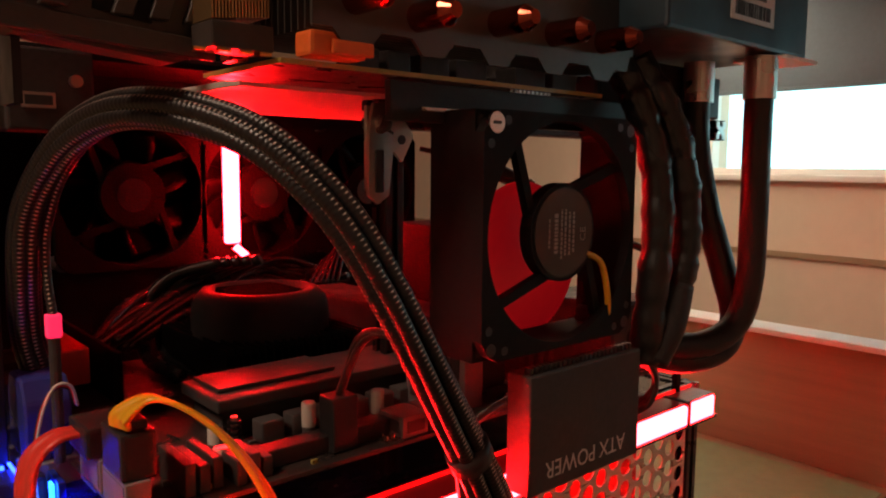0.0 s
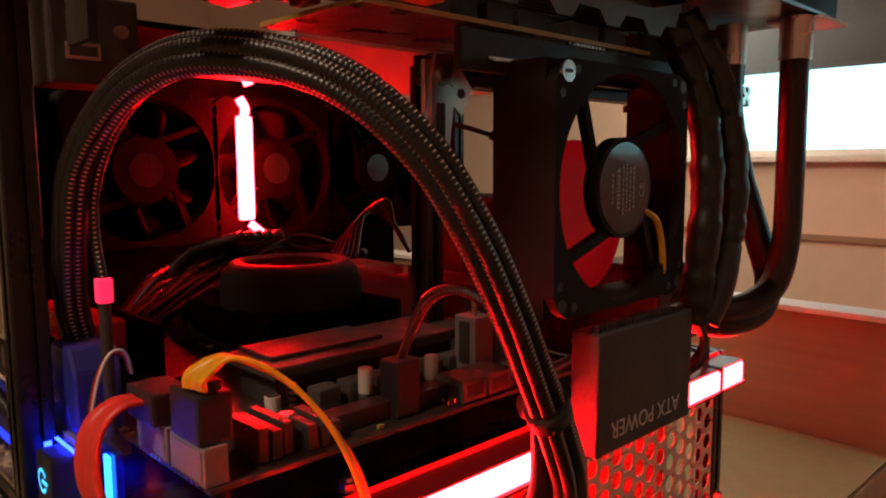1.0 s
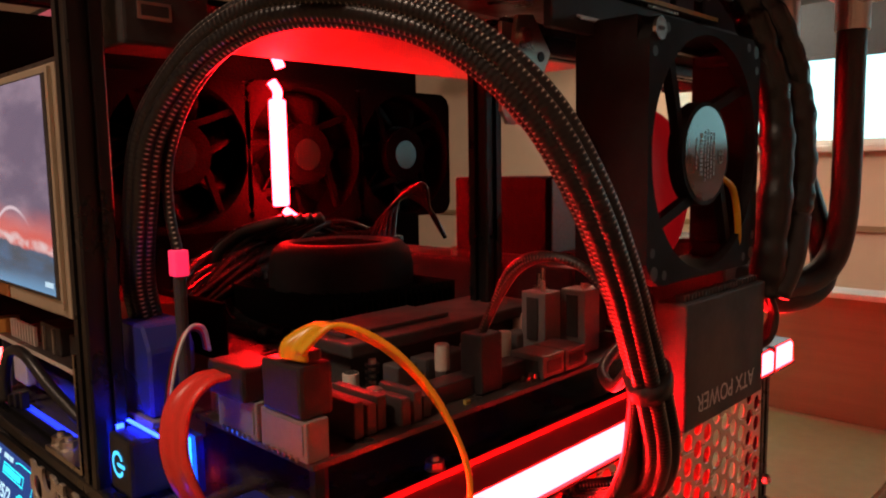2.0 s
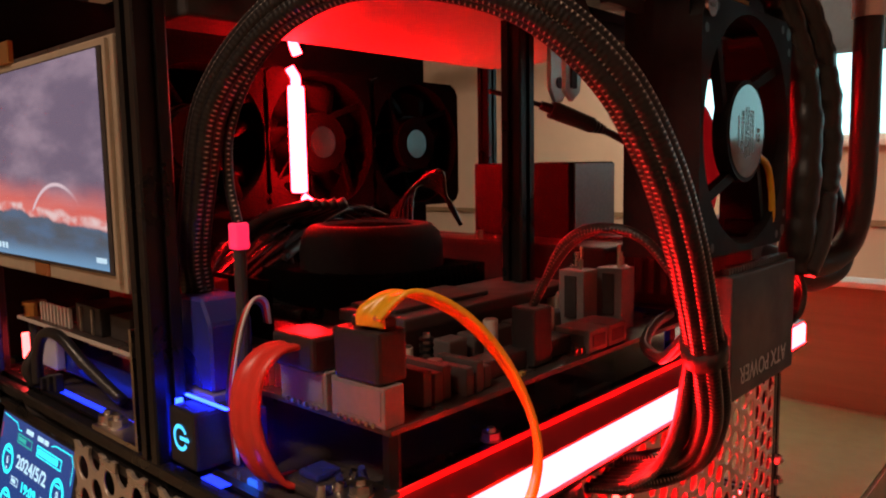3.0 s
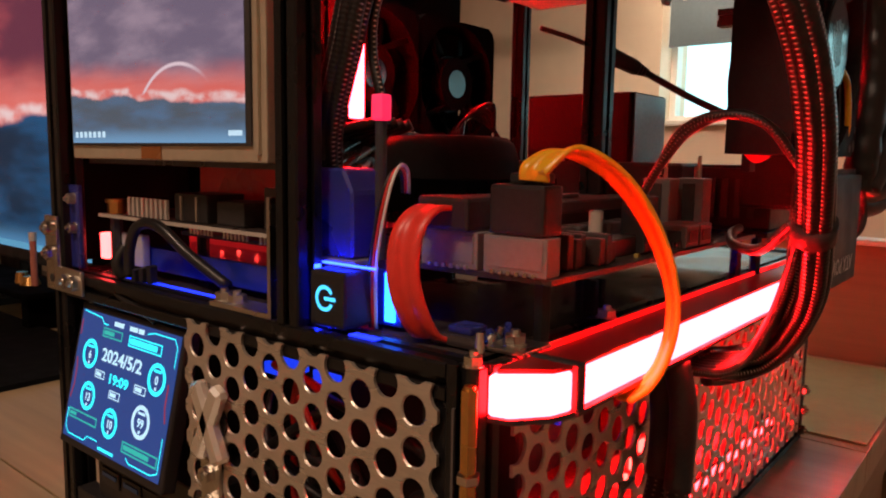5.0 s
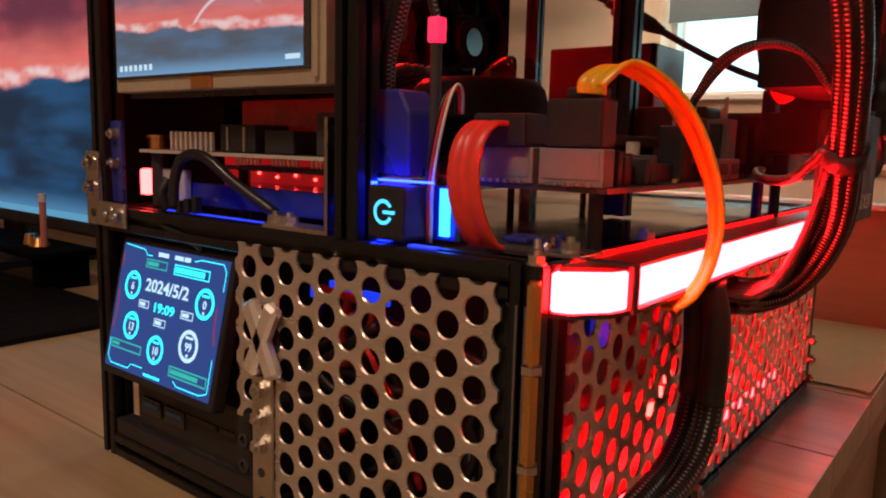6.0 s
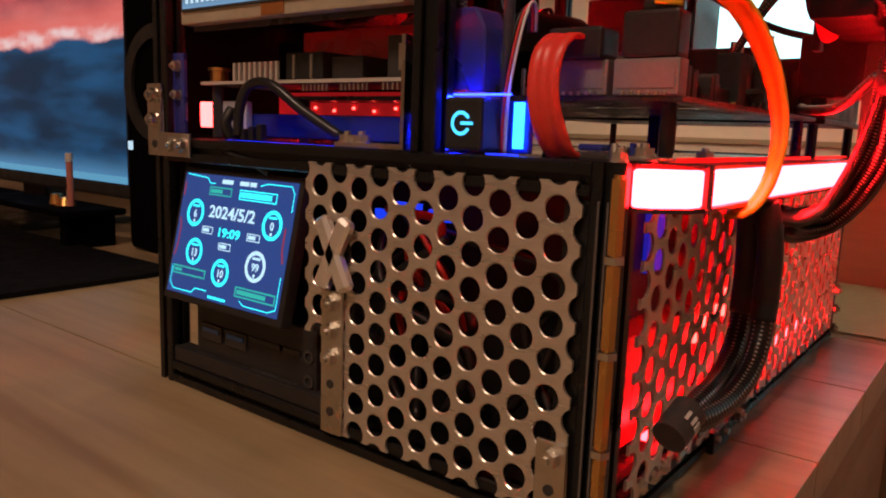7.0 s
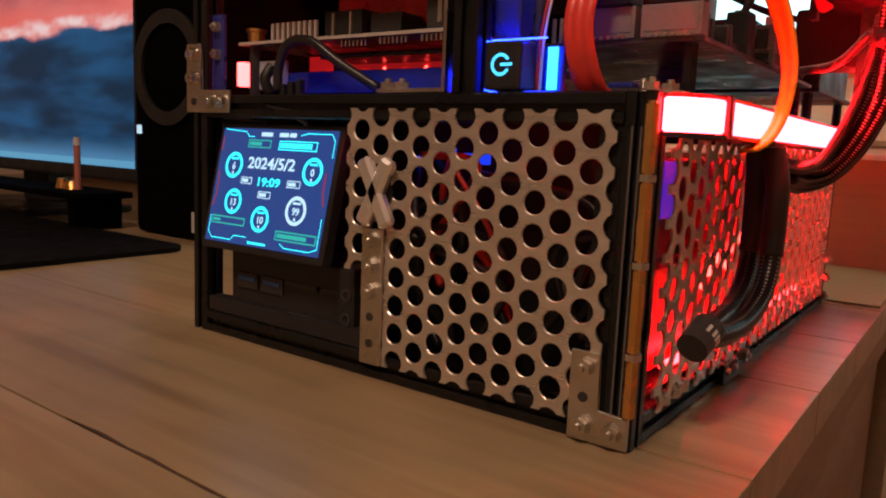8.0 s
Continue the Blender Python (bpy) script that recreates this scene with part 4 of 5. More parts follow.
part("chip_slot", box(12.6, 12.95, 89.5, 91.5, 138, 147), STEEL, sbc)
part("chip_cover", box(16, 34, 112, 128, 135.6, 144, 0.5), DARK_GREY, sbc)
part("connector", box(14, 30, 131, 152, 135.6, 146, 0.5), BLACK_PLASTIC, sbc)
for y in (136, 146):
    part("post_pin", box(13.2, 13.9, y, y + 1.2, 136, 145), STEEL, sbc)
for i in range(9):
    part("pin", box(13, 14.2, 156 + i * 3.4, 157.5 + i * 3.4, 135.6, 143), PLATE, sbc)
for k in range(3):
    for i in range(7):
        part("solder_pin", rod((12.5 + k, 85 + i * 2.2 + k * 22, 131.4), (12.5 + k, 85 + i * 2.2 + k * 22, 133.9), 0.45, 8), STEEL, sbc)
part("red_heatsink", box(30, 44, 96, 160, 142, 156, 0.6), RED_ACRYLIC, sbc, "red block")
for y in (198, 84):
    part("standoff", rod((15, y, 112), (15, y, 133.9), 2.4, 6), DARK_GREY, sbc)
part("screw", rod((15, 197, 135.6), (15, 197, 140), 3.8, 14), BRASS, sbc, "brass thumb screw")
part("screw_rim", rod((15, 197, 140.1), (15, 197, 141.4), 4.6, 18), BRASS, sbc)
bay = thing("inner_glow", "dim red light strip with lit points behind the small board", "led light", (48, 140, 112))
part("strip", box(47, 49, 82, 196, 119, 133, 0.3), BAY_RED, bay)
# Unseen sheet added to keep the strip's red light inside the bay.
part("backing", box(49.2, 51, 80, 199, 112, 156, 0.3), FAR_BLACK, bay)
for i in range(9):
    part("lamp", box(46.2, 46.9, 86 + i * 12, 87.1 + i * 12, 124.5 + (i % 2) * 1.2, 125.6 + (i % 2) * 1.2), LED_SPOT, bay)
mod = thing("relay_module", "blue box with a lit red lamp in the case front", "electronics", (30, 160, 112))
part("body", box(20, 44, 84, 186, 113, 122.5, 0.8), BLUE_ACRYLIC, mod, "blue housing")
part("white_side", box(16, 19.5, 180, 202, 114.5, 127.5, 0.8), material("pale_plastic", (0.55, 0.54, 0.58), 0.45, grain=0.06, grain_scale=300), mod, "pale cover")
part("lamp", box(12.5, 17, 203, 208, 116, 127, 0.8), LED_LAMP, mod, "lit red lamp")
part("cable", tube([(6, 172, 113), (6, 171, 124), (7, 166, 133), (9, 155, 133.5), (12, 140, 124), (16, 122, 114)], 2.1, 10), BLACK_WIRE, mod, smooth=True)
part("cable", tube([(7, 178, 112), (5, 179, 118), (8, 178, 124)], 2.4, 8), BLACK_WIRE, mod, smooth=True)
# Hidden glow added behind the rail to light the bay blue.
part("bay_fill_light", box(10.6, 12.6, 100, 188, 110.3, 111.0), FAINT_BLUE, mod, "lit blue strip")
sp2 = part("angle_plate", box(3, 4.6, 205, 213.4, 113, 147, 0.3), CLEAR_BLUE, mod, "bluish angle plate")
for z in (129.5, 141.5):
    nut_bolt((3, 209.3, z), (-1, 0, 0), sp2, 2.0)
for i in range(3):
    part("cable_tie", box(6 + i, 9 + i, 168 - i * 4, 171 - i * 4, 111.3, 116 + i, 0.4), BLACK_PLASTIC, mod)

# ---- power button ----
btn = thing("power_button", "black power button with a lit cyan power sign", "button", (10, 59, 112))
part("body", box(3, 17, 49, 63.2, 112, 128.3, 1.2), BLACK_PLASTIC, btn)
m = Matrix(((0, 0, -1, 2.9), (-1, 0, 0, 56.6), (0, 1, 0, 120.4), (0, 0, 0, 1)))
arc = bmesh.new()
for i in range(24):
    a0, a1 = radians(28 + i * 304 / 24), radians(28 + (i + 1) * 304 / 24)
    arc.faces.new([arc.verts.new(m @ Vector((r * math.cos(a), r * math.sin(a), 0.1))) for r, a in ((2.7, a0), (3.8, a0), (3.8, a1), (2.7, a1))])
part("power_sign", arc, ICON_BLUE, btn, "lit cyan ring sign")
part("sign_bar", box(2.65, 2.8, 52, 56.6, 119.9, 120.9), ICON_BLUE, btn)
part("frame", box(18.2, 20.5, 41, 67, 111.5, 128, 0.4), BLUE_ACRYLIC, btn, "blue acrylic plate")
part("light_strip", box(16.6, 17.6, 42.6, 46.4, 113, 127.5, 0.3), LED_BLUE, btn, "lit blue strip")
part("light_strip", box(9, 10, 43, 64.6, 129.2, 129.7), LED_BLUE_DEEP, btn, "lit deep blue line")
# Glowing line in place of the blue streak reflected on the deck.
part("light_strip", box(3, 6, 37, 47, 111.2, 111.6), FAINT_BLUE, btn, "lit deep blue line")
part("light_strip", box(6, 8, 63.8, 64.6, 112, 129), LED_BLUE_DEEP, btn, "lit deep blue line")
# Hidden glow added to light the post blue.
part("light_strip", box(19, 23, 68.5, 74, 113, 127, 0.4), LED_BLUE_DEEP, btn, "added deep blue glow hidden behind the post")

# ---- mainboard ----
MB = 130
mb = thing("mainboard", "black computer mainboard on standoffs above the deck", "mainboard", (110, 80, 111))
part("board", box(25, 195, -4, 166, MB - 1.6, MB, 0.2), PCB, mb)
for x in (31, 189):
    for y in (2, 160):
        part("standoff", rod((x, y, 110.2), (x, y, MB - 1.7), 2.4, 6), BLACK, mb)
for y0, y1 in ((-3, 17), (19, 39)):
    s = part("sata_socket", box(24.2, 31, y0, y1, MB + 0.1, MB + 10.5, 0.5), SOCKET, mb, "grey twin socket")
    part("recess", box(23.9, 24.15, y0 + 1.2, y1 - 1.2, MB + 2.0, MB + 9.6, 0.1), SOCKET, s)
    for i in range(6):
        part("pin", box(23.4, 24.1, y0 + 3 + i * 2.6, y0 + 4 + i * 2.6, MB + 0.1, MB + 1.2), STEEL, s)


def capacitor(x, y, r=4.0, h=11.5):
    c = part("capacitor", rod((x, y, MB + h * 0.36), (x, y, MB + h), r, 20), WHITE_CAP, mb, "pale sleeved capacitor", smooth=False)
    part("base", rod((x, y, MB + 0.1), (x, y, MB + h * 0.35), r * 0.92, 20), HEATSINK, c)
    part("foot", box(x - r * 1.1, x + r * 1.1, y - r * 1.1, y + r * 1.1, MB + 0.1, MB + 1.4, 0.2), DARK_GREY, c)
    part("lid", rod((x, y, MB + h + 0.05), (x, y, MB + h + 0.4), r * 0.85, 20), ALU, c)


for x, y in ((94, 20), (121, 16), (152, 34)):
    capacitor(x, y, 2.5, 13)
for x, y in ((58, 12), (64, 30)):
    capacitor(x, y, 2.6, 8)
vrm = part("heatsink", box(66, 164, 32, 64, MB + 11.5, MB + 16, 0.8), DARK_GREY, mb, "flat dark heatsink plate")
part("heatsink_body", box(70, 160, 38, 62, MB + 0.1, MB + 11.4, 0.6), DARK_GREY, vrm)
part("plate_step", box(70, 118, 40, 62, MB + 16.1, MB + 17.6, 0.4), DARK_GREY, vrm)
for x, y in ((68.5, 25), (150, 27)):
    sc = part("spring_screw", rod((x, y, MB + 0.1), (x, y, MB + 12.5), 1.2, 12), STEEL, mb, "screw with a coiled spring")
    for k in range(5):
        part("coil", ring_plate(1.3, 2.3, 14, Matrix.Translation((x, y, MB + 2.2 + k * 2.0)), 0.9), BLACK, sc)
    part("clip_wire", box(x - 7, x + 6, y - 1.6, y - 0.9, MB + 3.4, MB + 4.2, 0.1), CHROME, sc)
for x in (78, 90, 102, 114, 126, 138):
    part("choke", box(x, x + 9, 24, 31.5, MB + 0.1, MB + 8, 0.8), HEATSINK, mb)
rnd = random.Random(5)
for i in range(70):
    x, y = rnd.uniform(36, 190), rnd.uniform(-1, 30)
    w, d, h = rnd.uniform(0.8, 2.4), rnd.uniform(0.6, 1.8), rnd.uniform(0.5, 1.6)
    part("chip", box(x, x + w, y, y + d, MB + 0.05, MB + h), rnd.choice((STEEL, DARK_GREY, DARK_GREY, PCB_EDGE, SOCKET)), mb)
for i in range(24):
    part("header_pin", box(112 + i % 12 * 3, 112.7 + i % 12 * 3, -1.6 + i // 12 * 2.6, -0.9 + i // 12 * 2.6, MB + 0.1, MB + 2.6), STEEL, mb)
part("slot", box(60, 150, 4, 12, MB + 0.1, MB + 6, 0.5), BLACK_PLASTIC, mb)
for x in (118, 131):
    uh = part("usb_header", box(x, x + 12, -3, 11, MB + 0.1, MB + 8, 0.6), HEATSINK, mb, "grey twin-slot socket")
    part("slot_mouth", box(x - 0.25, x - 0.03, -1, 9, MB + 2, MB + 6.2), DARK_INK, uh)
    part("slot_mouth", box(x + 2, x + 10, -3.25, -3.03, MB + 2, MB + 6.2), DARK_INK, uh)
for x, y0, y1, h in ((42, 1, 22, 10), (46.4, 1, 22, 8.5), (50.8, 2, 22, 9.5), (57, -1, 14, 8), (61.4, -1, 14, 9), (66, 0, 12, 6.5)):
    part("slot_socket", box(x, x + 3.2, y0, y1, MB + 0.1, MB + h, 0.4), DARK_GREY, mb)
for i in range(4):
    part("pin_header", box(29, 30.2, 42 + i * 3, 43 + i * 3, MB + 0.1, MB + 9), STEEL, mb)
for k, (x, y) in enumerate(((142, 14), (156, 6))):
    c = part("power_socket", box(x, x + 10, y, y + 11, MB + 0.1, MB + 24, 0.6), SOCKET, mb, "upright grey socket")
    part("latch", box(x - 0.8, x - 0.05, y + 3, y + 8, MB + 6, MB + 22, 0.2), DARK_GREY, c)
    part("wire_pin", rod((x + 3, y + 3, MB + 24.1), (x + 3, y + 3, MB + 33), 0.8, 8), STEEL, c)
part("io_shroud", box(168, 194, 20, 150, MB + 0.1, MB + 30, 1.5), BLACK_PLASTIC, mb)

# two black plugs on the sockets and their flat cables
p1 = thing("data_cable", "flat yellow data cable with a black plug", "cable", (30, 5, 141))
part("plug", box(23.6, 33.4, -2, 15, MB + 10.7, MB + 24, 1.2), BLACK_PLASTIC, p1)
part("neck", box(25.5, 31.5, -0.5, 10, MB + 24.1, MB + 27, 0.8), BLACK_PLASTIC, p1)
part("jacket", ribbon([(25, 2, 155), (25.5, 1.5, 158.6), (32.5, -3.5, 162.8), (42, -11, 157.5), (51, -17, 146), (58, -21, 131), (61, -22, 118), (59.5, -20.5, 106), (56, -17.5, 98.5), (49, -14, 95)],
                      3.9, 0.75, [(0.35, -0.93, 0), (0.25, -0.96, 0), (0.0, -0.98, 0.15), (-0.22, -0.96, 0.1), (-0.38, -0.92, 0)] + [(-0.62, -0.78, 0), (-0.72, -0.68, 0), (-0.76, -0.64, 0), (-0.76, -0.64, 0), (-0.76, -0.64, 0)]), YELLOW, p1, "yellow jacket", smooth=True)
p2 = thing("data_cable", "flat red data cable with a black angled plug", "cable", (28, 30, 141))
part("plug", box(21, 33.4, 20, 38, MB + 10.7, MB + 20, 1.2), BLACK_PLASTIC, p2)
part("jacket", ribbon([(22, 30, MB + 17), (15, 30, MB + 16.5), (9, 30.5, MB + 11), (7, 30.5, MB + 1), (8.5, 29, MB - 9), (13, 27, MB - 17), (20, 25, MB - 18)],
                      4.7, 0.75, [(0, 1, 0), (-0.1, 1, 0), (-0.25, 0.97, 0), (-0.3, 0.95, 0), (-0.3, 0.95, 0), (-0.2, 0.98, 0), (-0.2, 0.98, 0)]), RED_CABLE, p2, "red jacket", smooth=True)
cg = thing("cable_clamp", "clear bluish plastic clamp screwed to the deck corner", "cable clip", (26, 14, 110))
rg = random.Random(14)
for k in range(6):
    x, y = 14 + k * 3.2, 9 + rg.uniform(0, 9)
    part("lug", rod((x, y, 110.3), (x + rg.uniform(-2, 2), y + rg.uniform(-2, 2), 113 + rg.uniform(0.5, 3)), rg.uniform(1.2, 2.4), 10, 1.0), CLEAR_BLUE if k % 2 else STEEL, cg)
cl = thing("cable_guide", "dark glossy cable guide on the deck", "cable clip", (20, 22, 110))
part("guide", box(15, 30, 12, 28, 110.4, 113.4, 1.2), DECK, cl)
part("guide_clip", box(18, 26, 16, 24, 113.5, 115.5, 0.8), CLEAR_BLUE, cl)

# ---- processor cooler ----
cool = thing("cpu_cooler", "black low cooler with copper pipes on the mainboard", "cpu cooler", (120, 105, MB))
part("base", box(95, 145, 80, 130, MB + 0.2, MB + 8, 1), ALU, cool)
for i in range(20):
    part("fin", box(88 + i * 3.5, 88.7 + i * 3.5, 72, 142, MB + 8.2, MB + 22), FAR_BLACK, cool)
lump = bmesh.new()
prof = [(30, 10), (31, 14), (31, 30), (29.5, 36), (26, 39.5), (22, 40), (21, 37), (6, 36)]
rings = [[lump.verts.new((122 + r * math.cos(2 * math.pi * i / 40), 108 + r * math.sin(2 * math.pi * i / 40), MB + z)) for i in range(40)] for r, z in prof]
for a, b in zip(rings, rings[1:]):
    for i in range(40):
        lump.faces.new((a[i], a[(i + 1) % 40], b[(i + 1) % 40], b[i]))
lump.faces.new(rings[0][::-1]), lump.faces.new(rings[-1])
part("fan_housing", lump, BLACK_MATTE, cool, "matte black round housing", smooth=True)
for i in range(9):
    part("grille_bar", box(106, 138, 92 + i * 4, 93 + i * 4, MB + 37.3, MB + 39, 0.2), FAR_BLACK, cool)
for i in range(5):
    o = i * 9
    part("heat_pipe", tube([(84 + o, 108, MB + 5), (80 + o, 138, MB + 8), (86 + o, 158, MB + 26), (100 + o, 160, MB + 40), (122 + o * 0.6, 150, MB + 47)], 3.0, 10), BLACK, cool, smooth=True)


# ---- fans ----
def fan(name, label, centre, blade_mat, size=80, depth=25, group="", hub_mat=None, frame_mat=None, blades=7, sweep=0.60, square=False):
    """An 80 mm fan whose struts and sticker face -y; centre is the middle of that face."""
    cx, cy, cz = centre
    hole_mat = DARK_INK if square else FAR_BLACK
    f = thing(name, label, "fan", (cx, cy, cz - size / 2), group)
    h, r, n = size / 2, size / 2 - 2.2, 64
    bm = bmesh.new()
    for y0, y1, rr in ((0, 4, r),) if square else ((0, 4, r), (4, depth - 4, None), (depth - 4, depth, r)):
        ring_o, ring_i = [], []
        for i in range(n):
            a = 2 * math.pi * i / n
            c, s = math.cos(a), math.sin(a)
            k = min(h / max(abs(c), abs(s)), h * 1.32)
            k = k if rr else min(k, r + 2.0)
            ring_o.append((k * c, k * s))
            ring_i.append((r * c, r * s))
        v = [[bm.verts.new((cx + x, cy + y, cz + z)) for x, z in ring] for ring, y in ((ring_o, y0), (ring_o, y1), (ring_i, y1), (ring_i, y0))]
        for i in range(n):
            j = (i + 1) % n
            for a, b in ((0, 1), (1, 2), (2, 3), (3, 0)):
                bm.faces.new((v[a][i], v[a][j], v[b][j], v[b][i]))
    if square:
        box(cx - h, cx - h + 1.5, cy + 4, cy + depth, cz - h, cz + h, bm=bm)
        box(cx + h - 1.5, cx + h, cy + 4, cy + depth, cz - h, cz + h, bm=bm)
        box(cx - h + 1.6, cx + h - 1.6, cy + 4, cy + depth, cz - h, cz - h + 1.5, bm=bm)
        box(cx - h + 1.6, cx + h - 1.6, cy + 4, cy + depth, cz + h - 1.5, cz + h, bm=bm)
    part("frame", bm, frame_mat or BLACK_PLASTIC, f)
    for sx in (-1, 1):
        for sz in (-1, 1):
            x, z = cx + sx * 35.75, cz + sz * 35.75
            part("corner_post", ring_plate(2.2, 3.6, 16, Matrix.Translation((x, cy + depth - 4, z)) @ Matrix.Rotation(radians(90), 4, "X"), depth - 8), BLACK_PLASTIC, f)
            part("screw_hole", rod((x, cy - 0.15, z), (x, cy - 0.02, z), 2.2, 16), hole_mat, f)
            for dx, dz in ((-9, 1.5), (1.5, -9)):
                part("slot", rod((x + sx * dx * 0.7, cy - 0.15, z + sz * dz * 0.7), (x + sx * dx * 0.7, cy - 0.02, z + sz * dz * 0.7), 1.5, 12), hole_mat, f)
    hb = part("motor_hub", rod((cx, cy + 1.0, cz), (cx, cy + 6, cz), 17, 40), frame_mat or BLACK_PLASTIC, f)
    rim = part("sticker", rod((cx, cy + 0.7, cz), (cx, cy + 0.95, cz), 15.4 if not hub_mat else 9, 40), hub_mat or STICKER, hb, "silver round sticker")
    if not square:
        part("rotor", rod((cx, cy + 7, cz), (cx, cy + depth - 2, cz), 18.5, 40), blade_mat, f)
    for a in (160, 70, 250, 340):
        a0, a1 = radians(a), radians(a - 34)
        p = Vector((cx + 15 * math.cos(a0), cy + 2.5, cz + 15 * math.sin(a0)))
        q = Vector((cx + (r + 1) * math.cos(a1), cy + 2.5, cz + (r + 1) * math.sin(a1)))
        d = (q - p).normalized()
        w = d.cross(Vector((0, 1, 0))) * 1.7
        s = bmesh.new()
        lo = [s.verts.new(v) for v in (p - w, q - w, q + w, p + w)]
        hi = [s.verts.new(v + Vector((0, 3, 0))) for v in (p - w, q - w, q + w, p + w)]
        s.faces.new(lo), s.faces.new(hi[::-1])
        for i in range(4):
            s.faces.new((lo[i], lo[(i + 1) % 4], hi[(i + 1) % 4], hi[i]))
        part("strut", s, frame_mat or BLACK_PLASTIC, f)
    for i in range(blades):
        bl = bmesh.new()
        grid = []
        for u in range(6):
            rr = 18 + (r - 1.5 - 18) * u / 5
            row = []
            for w in range(5):
                a = 2 * math.pi * i / blades + (w / 4) * sweep + u * 0.05
                row.append(bl.verts.new((cx + rr * math.cos(a), cy + 8 + 14 * w / 4 - 1.5 * math.sin(math.pi * w / 4), cz + rr * math.sin(a))))
            grid.append(row)
        for u in range(5):
            for w in range(4):
                bl.faces.new((grid[u][w], grid[u][w + 1], grid[u + 1][w + 1], grid[u + 1][w]))
        out = bmesh.ops.extrude_face_region(bl, geom=bl.faces[:])
        bmesh.ops.translate(bl, vec=(0, 1.3, 0), verts=[v for v in out["geom"] if isinstance(v, bmesh.types.BMVert)])
        part("blade", bl, blade_mat, f, smooth=True)
    return f, rim


FX, FY, FZ = 161.5, -38, 203.5
f1, rim = fan("case_fan", "black open fan frame with four struts and a silver sticker", (FX, FY, FZ), BLACK_PLASTIC, blades=0, square=True, frame_mat=BLACK_MATTE)
redcap = thing("round_cap", "smooth round red cap with an added faint glow, behind the side fan", "cap", (170, -12, 160))
dome = bmesh.new()
prof = [(29.5, 1.6), (30, 1), (30, 0), (29, -2), (26.5, -4.2), (22, -5.6), (14, -6.6), (6, -7.0)]
rings = []
for rad, dy in prof:
    rings.append([dome.verts.new((170 + rad * math.cos(2 * math.pi * i / 48), -10 + dy, 190.5 + rad * math.sin(2 * math.pi * i / 48))) for i in range(48)])
for a, b in zip(rings, rings[1:]):
    for i in range(48):
        dome.faces.new((a[i], a[(i + 1) % 48], b[(i + 1) % 48], b[i]))
dome.faces.new(rings[-1]), dome.faces.new(rings[0][::-1])
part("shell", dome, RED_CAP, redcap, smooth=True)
part("collar", rod((170, -8.3, 190.5), (170, -3, 190.5), 20, 32), BLACK_PLASTIC, redcap, "black collar")
part("bracket", box(166, 174, -8.2, -5, 157, 171, 0.5), BLACK_PLASTIC, redcap)
sm = Matrix.Translation((FX, FY + 0.6, FZ)) @ Matrix.Rotation(radians(90), 4, "X") @ Matrix.Rotation(radians(90), 4, "Z")
bars = [(4.5, -7, 7, 1.9), (1.6, -9, 8, 0.9), (-0.4, -8, 8, 0.9), (-2.6, -8, 7, 0.9), (-4.8, -7, 7, 1.0), (8.0, -5, 5, 0.8)]
for y, a, b, h in bars:
    o = bmesh.new()
    x = a
    rr = random.Random(int(y * 10))
    while x < b:
        w = rr.uniform(0.7, 1.8)
        box(x, min(b, x + w), y - h / 2, y + h / 2, 0, 0.06, bm=o)
        x += w + 0.4
    bmesh.ops.transform(o, matrix=sm, verts=o.verts)
    part("print", o, STICKER_INK, rim)
lettering("ce_mark", "CE", 4.2, sm @ Matrix.Translation((-1, -10, 0.05)), STICKER_INK, rim)
part("mount_screw", rod((126, FY - 1.2, 239.3), (126, FY - 0.2, 239.3), 3.3, 20), CHROME, f1, "bright countersunk screw")
part("screw_cross", box(124.4, 127.6, FY - 1.45, FY - 1.22, 238.8, 239.8), DARK_INK, f1)
part("lead", tube([(174, FY + 2, 196), (184, FY + 1, 190), (188, FY + 1, 172), (186, FY + 6, 164)], 1.2, 8), YELLOW, f1, "thin wires", smooth=True)
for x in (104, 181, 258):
    fan("case_fan", "black fan with a silver hub at the far side", (x - 3, 208, 209), SHADE_BLADE, group="far side fans", hub_mat=DULL_HUB, frame_mat=FAR_BLACK)

strip = thing("light_strip", "lit red upright strip between the far fans", "led light", (150, 196, 176))
part("tube", box(146, 155, 194, 198, 181, 238, 1.5), LED_STRIP, strip)
part("bend", tube([(152, 198, 239), (154, 201, 243), (152, 203, 248)], 2.6, 8), LED_STRIP, strip, smooth=True)
part("top_piece", tube([(160, 206, 256), (158, 207, 263), (161, 207, 270)], 2.8, 8), LED_STRIP, strip, smooth=True)
part("tail", tube([(152, 195, 179), (156, 190, 174)], 2.2, 8), LED_STRIP, strip, smooth=True)
part("tail", tube([(152, 186, 170), (158, 180, 167)], 1.8, 8), LED_STRIP, strip, smooth=True)

# ---- box lettered ATX POWER below the side fan ----
atx = thing("power_adapter", "dark grey box lettered upside down below the side fan", "power adapter", (172, -32, 114))
part("body", box(142, 205, -41, -30, 114.5, 156.5, 0.8), DARK_GREY, atx)
for i in range(24):
    part("pin", box(144 + i * 2.45, 145.3 + i * 2.45, -39, -36, 156.6, 158.8), BLACK_PLASTIC, atx)
tm = Matrix(((-1, 0, 0, 173), (0, 0, -1, -41.15), (0, -1, 0, 122.5), (0, 0, 0, 1)))
lettering("lettering", "ATX POWER", 8.6, tm, INK, atx, "pale capital letters", width=46)

# ---- tall dark box behind the mainboard ----
shelf = thing("shelf", "black shelf plate on standoffs behind the mainboard", "shelf", (255, 70, 110))
